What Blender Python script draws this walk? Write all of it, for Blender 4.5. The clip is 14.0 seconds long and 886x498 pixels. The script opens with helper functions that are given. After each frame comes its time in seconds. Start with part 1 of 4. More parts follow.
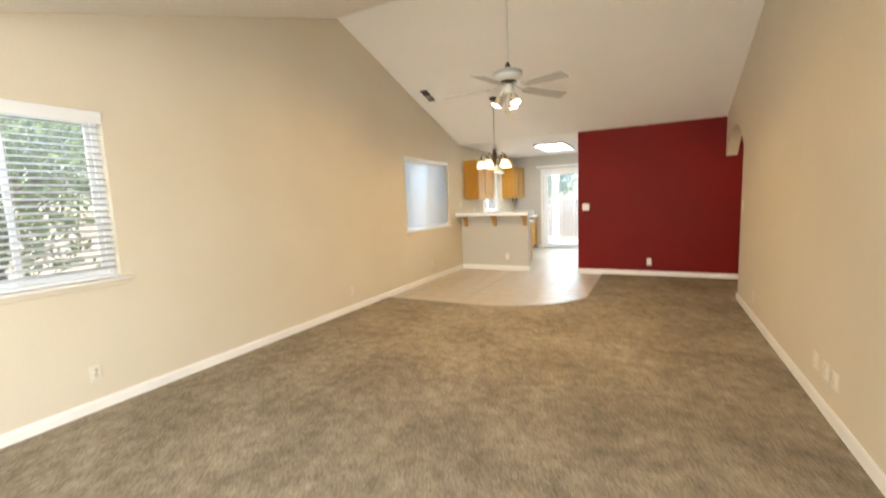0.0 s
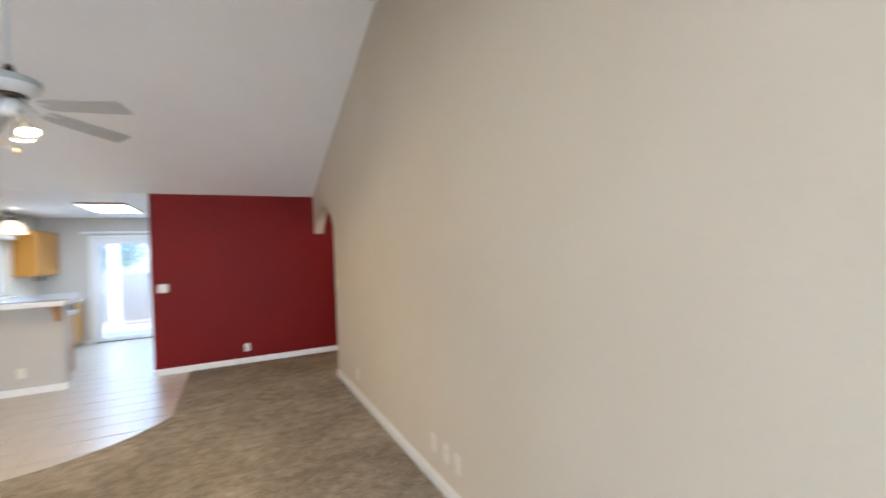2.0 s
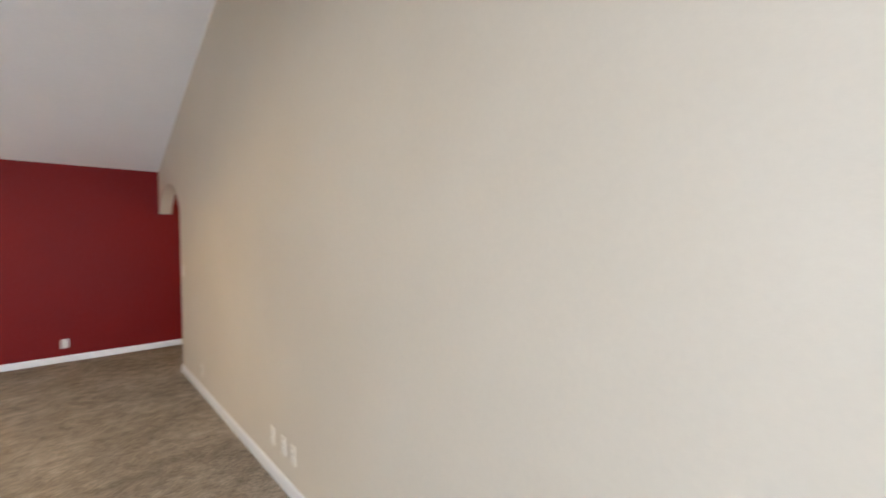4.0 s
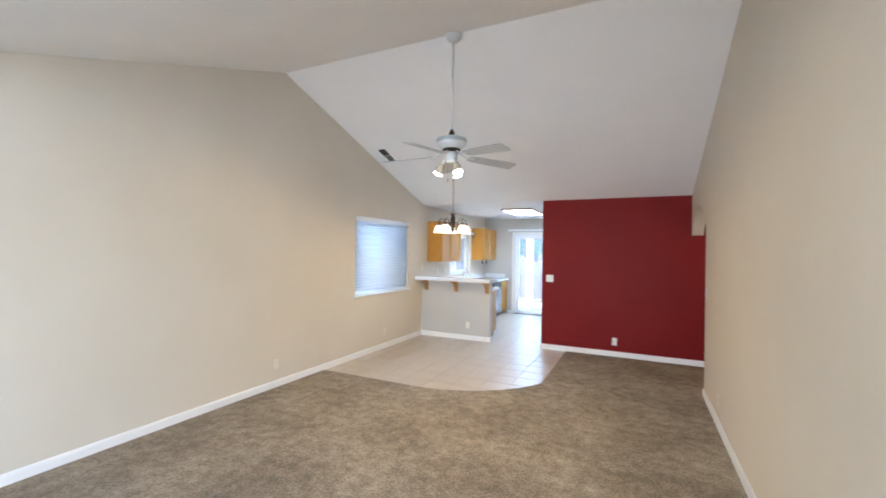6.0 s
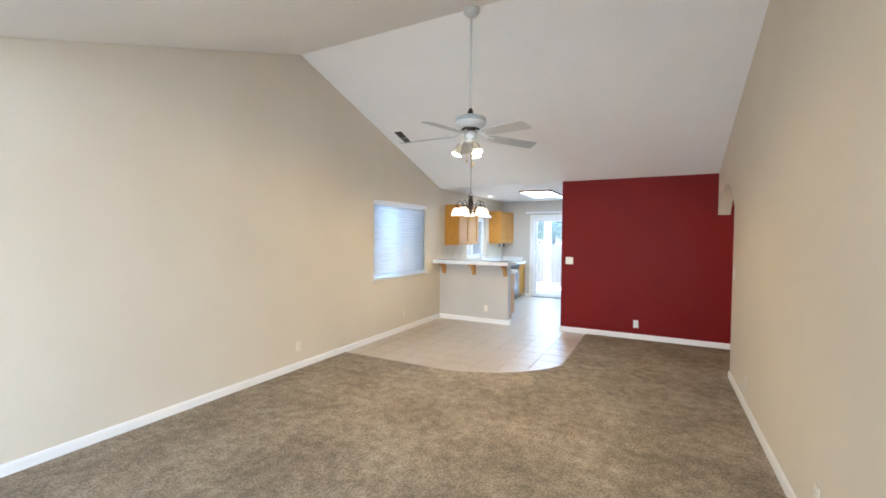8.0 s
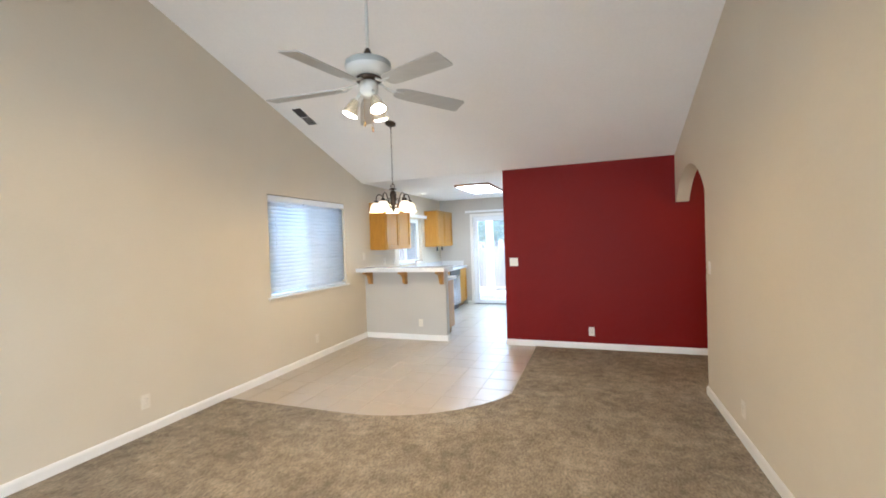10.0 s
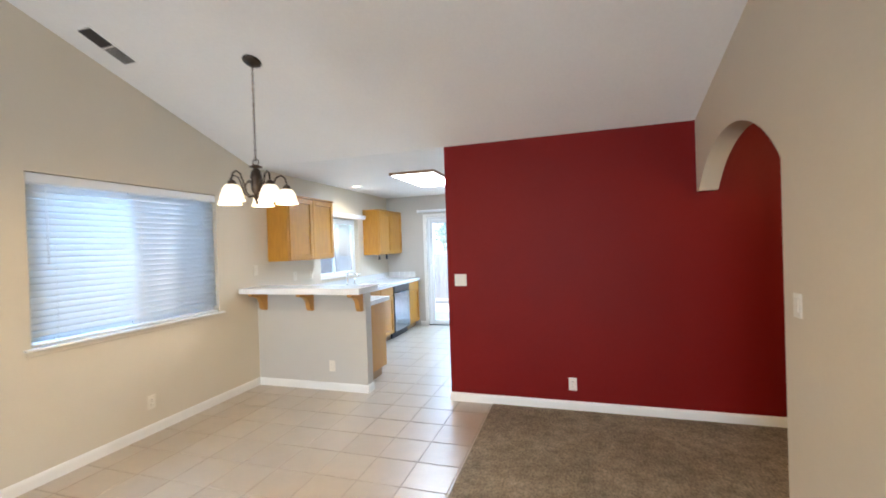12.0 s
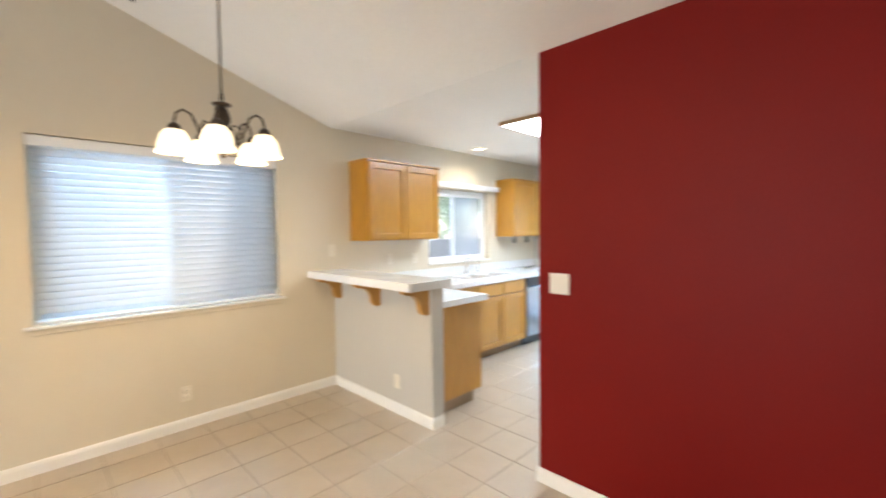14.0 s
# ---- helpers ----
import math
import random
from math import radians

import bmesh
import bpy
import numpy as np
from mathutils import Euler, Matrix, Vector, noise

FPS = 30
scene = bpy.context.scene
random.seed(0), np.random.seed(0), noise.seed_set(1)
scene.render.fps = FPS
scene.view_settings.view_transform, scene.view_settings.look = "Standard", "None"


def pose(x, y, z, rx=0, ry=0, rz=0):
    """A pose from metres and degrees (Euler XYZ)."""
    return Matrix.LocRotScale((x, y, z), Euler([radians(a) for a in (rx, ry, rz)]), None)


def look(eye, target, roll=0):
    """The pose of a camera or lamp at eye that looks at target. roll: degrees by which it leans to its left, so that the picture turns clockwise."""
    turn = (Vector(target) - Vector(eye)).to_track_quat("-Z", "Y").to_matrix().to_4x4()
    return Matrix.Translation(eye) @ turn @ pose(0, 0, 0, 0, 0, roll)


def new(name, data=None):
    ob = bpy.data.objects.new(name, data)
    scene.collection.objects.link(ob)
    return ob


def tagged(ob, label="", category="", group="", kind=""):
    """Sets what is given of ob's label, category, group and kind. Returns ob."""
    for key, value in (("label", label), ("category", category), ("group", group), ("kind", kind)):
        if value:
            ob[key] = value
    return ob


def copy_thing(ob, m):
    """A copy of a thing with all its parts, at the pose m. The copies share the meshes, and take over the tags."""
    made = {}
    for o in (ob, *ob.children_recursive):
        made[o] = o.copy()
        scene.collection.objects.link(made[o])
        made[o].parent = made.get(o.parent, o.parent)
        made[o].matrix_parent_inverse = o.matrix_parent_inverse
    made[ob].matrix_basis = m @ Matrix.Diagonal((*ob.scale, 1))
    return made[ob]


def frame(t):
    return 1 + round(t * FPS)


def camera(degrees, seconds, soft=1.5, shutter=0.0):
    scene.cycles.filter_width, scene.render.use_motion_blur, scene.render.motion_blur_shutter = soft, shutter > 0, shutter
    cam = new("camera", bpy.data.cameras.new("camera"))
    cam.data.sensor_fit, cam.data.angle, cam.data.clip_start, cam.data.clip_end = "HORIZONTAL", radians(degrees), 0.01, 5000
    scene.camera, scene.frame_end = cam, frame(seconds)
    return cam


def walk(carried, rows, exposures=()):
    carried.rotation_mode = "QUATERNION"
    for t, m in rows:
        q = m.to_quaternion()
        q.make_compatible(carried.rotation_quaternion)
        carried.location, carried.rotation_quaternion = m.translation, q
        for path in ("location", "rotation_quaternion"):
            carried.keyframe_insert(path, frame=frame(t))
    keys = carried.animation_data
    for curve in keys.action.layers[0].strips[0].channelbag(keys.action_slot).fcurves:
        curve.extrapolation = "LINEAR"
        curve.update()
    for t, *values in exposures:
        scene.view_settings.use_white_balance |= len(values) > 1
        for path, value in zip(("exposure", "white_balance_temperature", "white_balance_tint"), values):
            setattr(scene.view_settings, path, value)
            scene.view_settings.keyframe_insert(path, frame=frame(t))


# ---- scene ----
cam = camera(94.1, 14.0, soft=1.7, shutter=0.5)
PATH = [
    (0, (3.45, -0.526, 1.362), (2.537, 1.239, 1.131), -2.3),
    (0.5, (3.244, -0.221, 1.449), (2.351, 1.568, 1.415), -0.0),
    (1, (3.222, 0.057, 1.488), (2.678, 1.981, 1.492), -0.7),
    (1.5, (3.275, 0.291, 1.487), (3.432, 2.285, 1.503), -2.3),
    (2, (3.27, 0.331, 1.499), (4.168, 2.118, 1.512), -2.4),
    (2.2, (3.305, 0.319, 1.481), (4.405, 1.989, 1.505), -2.1),
    (3.25, (3.375, 0.205, 1.515), (4.985, 1.385, 1.495), -1.2),
    (4.3, (3.447, 0.093, 1.549), (4.579, 1.74, 1.487), 0.4),
    (4.5, (3.458, 0.099, 1.526), (4.44, 1.841, 1.483), 0.9),
    (5, (3.533, 0.226, 1.559), (3.99, 2.173, 1.549), 2.1),
    (5.5, (3.614, 0.211, 1.538), (3.2, 2.168, 1.536), 1.7),
    (6, (3.703, 0.128, 1.574), (2.842, 1.933, 1.585), 1.0),
    (6.5, (3.704, 0.122, 1.614), (2.785, 1.898, 1.592), 1.0),
    (7, (3.648, 0.107, 1.564), (2.717, 1.876, 1.525), 1.1),
    (7.2, (3.681, 0.109, 1.587), (2.736, 1.871, 1.533), 1.0),
    (9.3, (3.568, 0.614, 1.469), (2.724, 2.426, 1.406), -1.8),
    (9.5, (3.55, 0.776, 1.486), (2.739, 2.603, 1.424), -1.9),
    (10, (3.426, 1.278, 1.473), (2.739, 3.156, 1.438), -1.9),
    (10.5, (3.417, 1.754, 1.466), (2.721, 3.629, 1.451), -2.1),
    (11, (3.353, 2.268, 1.467), (2.778, 4.183, 1.469), -2.2),
    (11.5, (3.338, 2.743, 1.483), (2.763, 4.659, 1.491), -2.2),
    (12, (3.398, 3.195, 1.495), (2.802, 5.104, 1.478), -1.9),
    (12.5, (3.403, 3.72, 1.489), (2.779, 5.62, 1.449), -1.4),
    (13, (3.496, 4.13, 1.511), (2.707, 5.967, 1.452), -1.0),
    (13.5, (3.525, 4.614, 1.465), (2.616, 6.394, 1.393), -0.5),
    (14, (3.514, 4.958, 1.455), (2.103, 6.373, 1.369), -0.7),
]
EXPOSURES = [(0.0, 1.84, 7500, 12), (0.5, 1.9, 6150, 10), (1.0, 2.02, 5550, 10), (2.0, 1.76, 5600, 13), (4.5, 1.76, 5550, 15), (5.5, 1.85, 5480, 14), (6.5, 1.88, 5450, 12),
             (9.3, 1.97, 5800, 11), (10.5, 1.94, 5800, 11), (11.5, 1.89, 5700, 11), (12.0, 1.91, 5750, 11), (13.0, 1.96, 6150, 12), (13.5, 2.15, 6350, 12), (14.0, 2.07, 6450, 12)]
walk(cam, [(t, look(eye, target, roll)) for t, eye, target, roll in PATH], EXPOSURES)

# ---- plan, in metres: x east, y north (towards the kitchen), z up ----
W, WT = 4.376, 0.135            # east wall face and wall thickness
YS, YR, YK = -4.2, 7.0, 10.5    # south wall, red wall, kitchen end wall
ZF, YRIDGE, ZRIDGE = 2.44, 3.605, 3.592
SLOPE = (ZRIDGE - ZF) / (YR - YRIDGE)
YE = YRIDGE - (ZRIDGE - ZF) / SLOPE   # south eave
XRED = 2.25                     # west end of the red wall
PEN = 1.355                     # end of the peninsula wall
ARCH0, ARCH1, ARCHZ, ARCHR = 5.597, 6.935, 1.868, 0.335   # ends of the arch, its spring line and rise
WIN_D = (4.962, 6.475, 0.89, 2.076)    # dining window y0 y1 z0 z1
WIN_F = (-0.18, 1.035, 0.895, 2.07)    # front window
WIN_K = (8.25, 9.36, 1.06, 1.965)     # kitchen window
DOOR = (0.80, 2.60, 0.0, 2.03)        # sliding door x0 x1 z0 z1
BACK = (1.0, 3.6, 0.2, 2.2)           # opening in the south wall
SIDE = (-3.8, -0.75, 0.1, 2.2)        # opening in the east wall, south end

# ---- light ----
world = bpy.data.worlds.new("daylight")
scene.world = world
world.use_nodes = True
wn = world.node_tree.nodes
sky = wn.new("ShaderNodeTexSky")
sky.sky_type, sky.sun_disc = "NISHITA", False
sky.sun_elevation, sky.sun_rotation = radians(58), radians(180)
world.node_tree.links.new(sky.outputs[0], wn["Background"].inputs[0])
wn["Background"].inputs[1].default_value = 0.15


def lamp(name, kind, m, energy, color, **more):
    data = bpy.data.lights.new(name, kind)
    data.energy, data.color = energy, color
    if kind == "AREA":
        data.shape, data.size, data.size_y = "RECTANGLE", more["size"], more["size_y"]
    elif kind == "SUN":
        data.angle = radians(0.6)
    else:
        data.shadow_soft_size = more["size"]
    ob = new(name, data)
    ob.matrix_world = m
    return ob


SUN_DIR = Vector((0.06, -0.85, 1.35))
lamp("sun", "SUN", look(SUN_DIR, (0, 0, 0)), 4.2, (1, 0.96, 0.90))
lamp("east_opening_daylight", "AREA", look((W + WT + 0.02, (SIDE[0] + SIDE[1]) / 2, 1.15), (0, (SIDE[0] + SIDE[1]) / 2, 1.15)), 38, (0.72, 0.86, 1.0),
     size=SIDE[1] - SIDE[0], size_y=SIDE[3] - SIDE[2])
DY = (WIN_D[0] + WIN_D[1]) / 2
# Added unseen lamp above the window outside; its blue light stands in for sky.
lamp("dining_window_sky_fill", "AREA", look((-1.3, DY, 2.75), (0.0, DY, 1.40)), 36, (0.36, 0.68, 1.0), size=2.4, size_y=0.9)
FY_WIN = (WIN_F[0] + WIN_F[1]) / 2
# Unseen lamp added above the front window to brighten the floor inside.
lamp("front_window_fill", "AREA", look((-0.62, FY_WIN, 2.50), (0.9, FY_WIN + 0.25, 1.2)), 11, (0.72, 0.86, 1.0), size=2.0, size_y=0.5)
# Extra lamp hidden above the patio door, put there for blue floor sheen.
lamp("patio_door_sky_fill", "AREA", look((1.7, 11.3, 2.45), (1.7, 9.0, 0.0)), 42, (0.50, 0.75, 1.0), size=1.8, size_y=0.8)
lamp("south_opening_daylight", "AREA", look(((BACK[0] + BACK[1]) / 2, YS + 0.02, 1.25), (3.4, 6, 1.35)), 73, (0.82, 0.91, 1.0),
     size=BACK[1] - BACK[0], size_y=BACK[3] - BACK[2])
WARM = (1.0, 0.70, 0.33)


def beam(name, eye, target, energy, color, degrees, size):
    data = bpy.data.lights.new(name, "SPOT")
    data.energy, data.color, data.spot_size, data.spot_blend, data.shadow_soft_size = energy, color, radians(degrees), 0.5, size
    ob = new(name, data)
    ob.matrix_world = look(eye, target)
    return ob


# ---- materials ----
def mat(name, c1, c2=None, scale=6.0, rough=0.5, bump=0.0, bscale=150.0, metal=0.0, fine=None, fscale=300.0, rand=0.0, spread=0.12,
        mid=None, mscale=15.0, stretch=(1, 1, 1), specular=0.5, coat=0.0, bdist=0.002, laid=False, coat_rough=0.14, coat_ior=1.5):
    m = bpy.data.materials.new(name)
    m.use_nodes = True
    n, l = m.node_tree.nodes, m.node_tree.links
    b = n["Principled BSDF"]
    b.inputs["Metallic"].default_value = metal
    b.inputs["Specular IOR Level"].default_value = specular
    b.inputs["Coat Weight"].default_value = coat
    b.inputs["Coat Roughness"].default_value = coat_rough
    b.inputs["Coat IOR"].default_value = coat_ior
    co = n.new("ShaderNodeTexCoord")
    mp = n.new("ShaderNodeMapping")
    mp.inputs["Scale"].default_value = stretch
    if laid:   # pieces of one surface share the pattern of the whole
        l.new(n.new("ShaderNodeNewGeometry").outputs["Position"], mp.inputs["Vector"])
    else:
        l.new(co.outputs["Object"], mp.inputs["Vector"])
    nz = n.new("ShaderNodeTexNoise")
    nz.inputs["Scale"].default_value, nz.inputs["Detail"].default_value = scale, 5
    l.new(mp.outputs[0], nz.inputs["Vector"])
    ramp = n.new("ShaderNodeValToRGB")
    ramp.color_ramp.elements[0].position, ramp.color_ramp.elements[1].position = 0.35, 0.65
    ramp.color_ramp.elements[0].color, ramp.color_ramp.elements[1].color = (*c1, 1), (*(c2 or c1), 1)
    l.new(nz.outputs["Fac"], ramp.inputs[0])
    out = ramp.outputs[0]
    for amount, size in ((mid, mscale), (fine, fscale)):
        if not amount:
            continue
        fz = n.new("ShaderNodeTexNoise")
        fz.inputs["Scale"].default_value, fz.inputs["Detail"].default_value = size, 3
        l.new(mp.outputs[0], fz.inputs["Vector"])
        fr = n.new("ShaderNodeMapRange")
        fr.inputs["From Min"].default_value, fr.inputs["From Max"].default_value = 0.3, 0.7
        fr.inputs["To Min"].default_value, fr.inputs["To Max"].default_value = 1 - amount, 1 + amount
        l.new(fz.outputs["Fac"], fr.inputs[0])
        mx = n.new("ShaderNodeMix")
        mx.data_type, mx.blend_type = "RGBA", "MULTIPLY"
        mx.inputs["Factor"].default_value = 1
        l.new(out, mx.inputs["A"])
        l.new(fr.outputs[0], mx.inputs["B"])
        out = mx.outputs["Result"]
    if rand:
        oi = n.new("ShaderNodeObjectInfo")
        rr = n.new("ShaderNodeMapRange")
        rr.inputs["To Min"].default_value, rr.inputs["To Max"].default_value = 1 - rand, 1 + rand
        l.new(oi.outputs["Random"], rr.inputs[0])
        mx = n.new("ShaderNodeMix")
        mx.data_type, mx.blend_type = "RGBA", "MULTIPLY"
        mx.inputs["Factor"].default_value = 1
        l.new(out, mx.inputs["A"])
        l.new(rr.outputs[0], mx.inputs["B"])
        out = mx.outputs["Result"]
    l.new(out, b.inputs["Base Color"])
    rg = n.new("ShaderNodeMapRange")
    rg.inputs["To Min"].default_value, rg.inputs["To Max"].default_value = max(0, rough - spread / 2), min(1, rough + spread / 2)
    l.new(nz.outputs["Fac"], rg.inputs[0])
    l.new(rg.outputs[0], b.inputs["Roughness"])
    if bump:
        bz = n.new("ShaderNodeTexNoise")
        bz.inputs["Scale"].default_value, bz.inputs["Detail"].default_value = bscale, 3
        l.new(mp.outputs[0], bz.inputs["Vector"])
        bp = n.new("ShaderNodeBump")
        bp.inputs["Strength"].default_value, bp.inputs["Distance"].default_value = bump, bdist
        l.new(bz.outputs["Fac"], bp.inputs["Height"])
        l.new(bp.outputs[0], b.inputs["Normal"])
    return m


def glowing(name, color, strength, base=(0.8, 0.8, 0.8)):
    m = mat(name, base, rough=0.4)
    b = m.node_tree.nodes["Principled BSDF"]
    b.inputs["Emission Color"].default_value = (*color, 1)
    b.inputs["Emission Strength"].default_value = strength
    return m


def glass(name, tint=(1, 1, 1), rough=0.0):
    m = bpy.data.materials.new(name)
    m.use_nodes = True
    b = m.node_tree.nodes["Principled BSDF"]
    b.inputs["Base Color"].default_value = (*tint, 1)
    b.inputs["Transmission Weight"].default_value = 1
    b.inputs["Roughness"].default_value = rough
    b.inputs["IOR"].default_value = 1.45
    return m


def thin(name, color, share, rough=0.5, m=None):
    """White sheet that lets part of the light through."""
    m = m or mat(name, color, rough=rough)
    n, l = m.node_tree.nodes, m.node_tree.links
    tr = n.new("ShaderNodeBsdfTranslucent")
    tr.inputs[0].default_value = (*color, 1)
    mx = n.new("ShaderNodeMixShader")
    mx.inputs[0].default_value = share
    l.new(n["Principled BSDF"].outputs[0], mx.inputs[1])
    l.new(tr.outputs[0], mx.inputs[2])
    l.new(mx.outputs[0], n["Material Output"].inputs[0])
    return m


def see_through(m, share):
    """Lets that share of the light pass straight through, as mesh or clear glass does."""
    n, l = m.node_tree.nodes, m.node_tree.links
    before = n["Material Output"].inputs[0].links[0].from_socket
    mx = n.new("ShaderNodeMixShader")
    mx.inputs[0].default_value = share
    l.new(before, mx.inputs[1])
    l.new(n.new("ShaderNodeBsdfTransparent").outputs[0], mx.inputs[2])
    l.new(mx.outputs[0], n["Material Output"].inputs[0])
    return m


M_WALL = mat("wall_paint", (0.635, 0.563, 0.443), (0.66, 0.588, 0.468), scale=1.3, rough=0.62, bump=0.18, bscale=140, fine=0.012, fscale=60)
M_KWALL = mat("kitchen_paint", (0.505, 0.472, 0.418), (0.53, 0.495, 0.44), scale=1.3, rough=0.55, bump=0.18, bscale=140)
M_RED = mat("red_paint", (0.172, 0.0052, 0.0032), (0.187, 0.0060, 0.0038), scale=1.6, rough=0.5, specular=0.15, bump=0.22, bscale=150, spread=0.08, fine=0.03, fscale=90)
M_CEIL = mat("ceiling_paint", (0.865, 0.845, 0.81), (0.885, 0.865, 0.83), scale=2, rough=0.8, bump=0.35, bscale=70, fine=0.015, fscale=45)
M_TRIM = mat("white_trim", (0.80, 0.78, 0.74), (0.83, 0.81, 0.77), scale=3, rough=0.35, bump=0.03, bscale=60)
M_VINYL = mat("white_vinyl", (0.80, 0.81, 0.82), scale=3, rough=0.35)
M_CARPET = mat("taupe_carpet", (0.245, 0.202, 0.150), (0.345, 0.288, 0.217), scale=1.7, rough=0.95, bump=0.9, bscale=110, fine=0.36, fscale=70, mid=0.22, mscale=10,
               specular=0.1, bdist=0.010, laid=True)
M_TILE = mat("floor_tile", (0.425, 0.342, 0.250), (0.460, 0.372, 0.275), scale=7, rough=0.33, specular=0.9, coat=0.9, coat_rough=0.33, coat_ior=1.6, bump=0.03, bscale=30, rand=0.035, fine=0.03, fscale=45, bdist=0.001, laid=True, spread=0.03)
M_GROUT = mat("grout", (0.40, 0.34, 0.27), (0.46, 0.39, 0.31), scale=20, rough=0.9, bump=0.3, bscale=300)
M_COUNTER = mat("white_counter_tile", (0.71, 0.71, 0.70), (0.75, 0.75, 0.74), scale=5, rough=0.16, bump=0.04, bscale=18)
M_OAK = mat("honey_oak", (0.43, 0.188, 0.012), (0.50, 0.232, 0.018), scale=9, rough=0.36, bump=0.08, bscale=90, stretch=(6, 6, 0.7), fine=0.05, fscale=60, rand=0.05, coat=0.35)
M_OAKD = mat("oak_bracket", (0.44, 0.205, 0.035), (0.52, 0.255, 0.055), scale=9, rough=0.42, bump=0.08, bscale=90, stretch=(5, 5, 0.8), fine=0.12, fscale=60)
M_LFRAME = mat("stained_light_frame", (0.26, 0.15, 0.07), (0.33, 0.19, 0.09), scale=9, rough=0.4, bump=0.08, bscale=90, fine=0.12, fscale=60)
M_TOE = mat("toe_kick", (0.30, 0.20, 0.11), scale=10, rough=0.7)
M_BRONZE = mat("dark_bronze", (0.055, 0.040, 0.030), (0.085, 0.062, 0.045), scale=30, rough=0.38, metal=0.8, bump=0.05, bscale=120)
M_BRASS = mat("brass", (0.70, 0.47, 0.16), rough=0.25, metal=1.0)
M_CHROME = mat("chrome", (0.80, 0.80, 0.80), rough=0.12, metal=1.0)
M_STEEL = mat("stainless_steel", (0.30, 0.33, 0.37), (0.35, 0.38, 0.42), scale=3, rough=0.24, metal=1.0, spread=0.04)
M_BLACK = mat("black_plastic", (0.02, 0.02, 0.022), rough=0.4)
M_FAN = mat("fan_white_enamel", (0.62, 0.62, 0.58), rough=0.4)
M_BAND = mat("fan_grey_band", (0.36, 0.38, 0.36), rough=0.35)
M_BLADE = mat("fan_blade_white", (0.43, 0.42, 0.39), (0.47, 0.46, 0.43), scale=8, rough=0.45, stretch=(1, 8, 1))
M_PLATE = mat("ivory_plate", (0.80, 0.77, 0.69), rough=0.35)
M_ALMOND = mat("almond_plate", (0.74, 0.68, 0.57), rough=0.4)
M_SLOT = mat("slot_shade", (0.05, 0.045, 0.04), rough=0.6)
M_GRILLE = mat("grille_grey", (0.42, 0.40, 0.37), rough=0.5)
M_DUCTSHADE = mat("duct_shade", (0.06, 0.05, 0.045), rough=0.8)
# The small translucent share puts a pale veil of outdoor glare into the panes.
M_GLASS = thin("", (0.86, 0.93, 1.0), 0.04, m=glass("hazed_window_glass"))
# Weak warm emission in the shade glass imitates the bulb lighting it.
M_CLEAR = see_through(glowing("glowing_lamp_glass", (1.0, 0.74, 0.38), 0.05, (0.36, 0.33, 0.27)), 0.72)
M_SLAT = thin("blind_slat", (0.82, 0.85, 0.88), 0.42, 0.4)
M_CORD = mat("blind_cord", (0.80, 0.80, 0.80), rough=0.8)
M_SHADE = glowing("frosted_glass_lit", (1.0, 0.80, 0.50), 0.38, (0.85, 0.80, 0.70))
thin("", (0.90, 0.84, 0.72), 0.04, m=M_SHADE)
M_BULB = glowing("lit_bulb", (1.0, 0.88, 0.66), 9.0)
M_NECK = glowing("bulb_glass", (1.0, 0.78, 0.46), 0.06, (0.55, 0.50, 0.42))
M_DIFF = glowing("lit_diffuser", (0.82, 0.92, 1.0), 6.4)
M_CANL = glowing("lit_downlight", (1.0, 0.86, 0.62), 2.5)
M_SCREEN = see_through(thin("insect_screen", (0.42, 0.46, 0.50), 0.4), 0.55)
M_GROUND = mat("dry_soil", (0.20, 0.18, 0.14), (0.26, 0.23, 0.18), scale=0.8, rough=0.95, bump=0.6, bscale=20, fine=0.2, fscale=30)
M_PATIO = mat("patio_concrete", (0.50, 0.485, 0.46), (0.57, 0.55, 0.52), scale=2, rough=0.85, bump=0.3, bscale=120)
M_FENCE = mat("weathered_fence", (0.15, 0.145, 0.135), (0.21, 0.20, 0.19), scale=4, rough=0.85, bump=0.4, bscale=60, stretch=(6, 6, 0.6), rand=0.10)
M_BARK = mat("bark", (0.11, 0.08, 0.055), (0.16, 0.12, 0.085), scale=14, rough=0.9, bump=0.8, bscale=40, stretch=(1, 1, 0.3))
M_LEAFP = thin("", (0.22, 0.32, 0.12), 0.4, m=mat("pale_leaf_green", (0.12, 0.18, 0.075), (0.17, 0.24, 0.10), scale=3, rough=0.5, fine=0.3, fscale=20))


# ---- mesh helpers ----
def add_box(bm, x0, y0, z0, x1, y1, z1, bevel=0.0, seg=2):
    made = bmesh.ops.create_cube(bm, size=1)["verts"]
    for v in made:
        v.co = ((x0 + x1) / 2 + v.co.x * (x1 - x0), (y0 + y1) / 2 + v.co.y * (y1 - y0), (z0 + z1) / 2 + v.co.z * (z1 - z0))
    if bevel:
        edges = list({e for v in made for e in v.link_edges})
        bmesh.ops.bevel(bm, geom=edges, offset=bevel, segments=seg, profile=0.5, affect="EDGES", clamp_overlap=True)
    return bm


def box(*a, **k):
    return add_box(bmesh.new(), *a, **k)


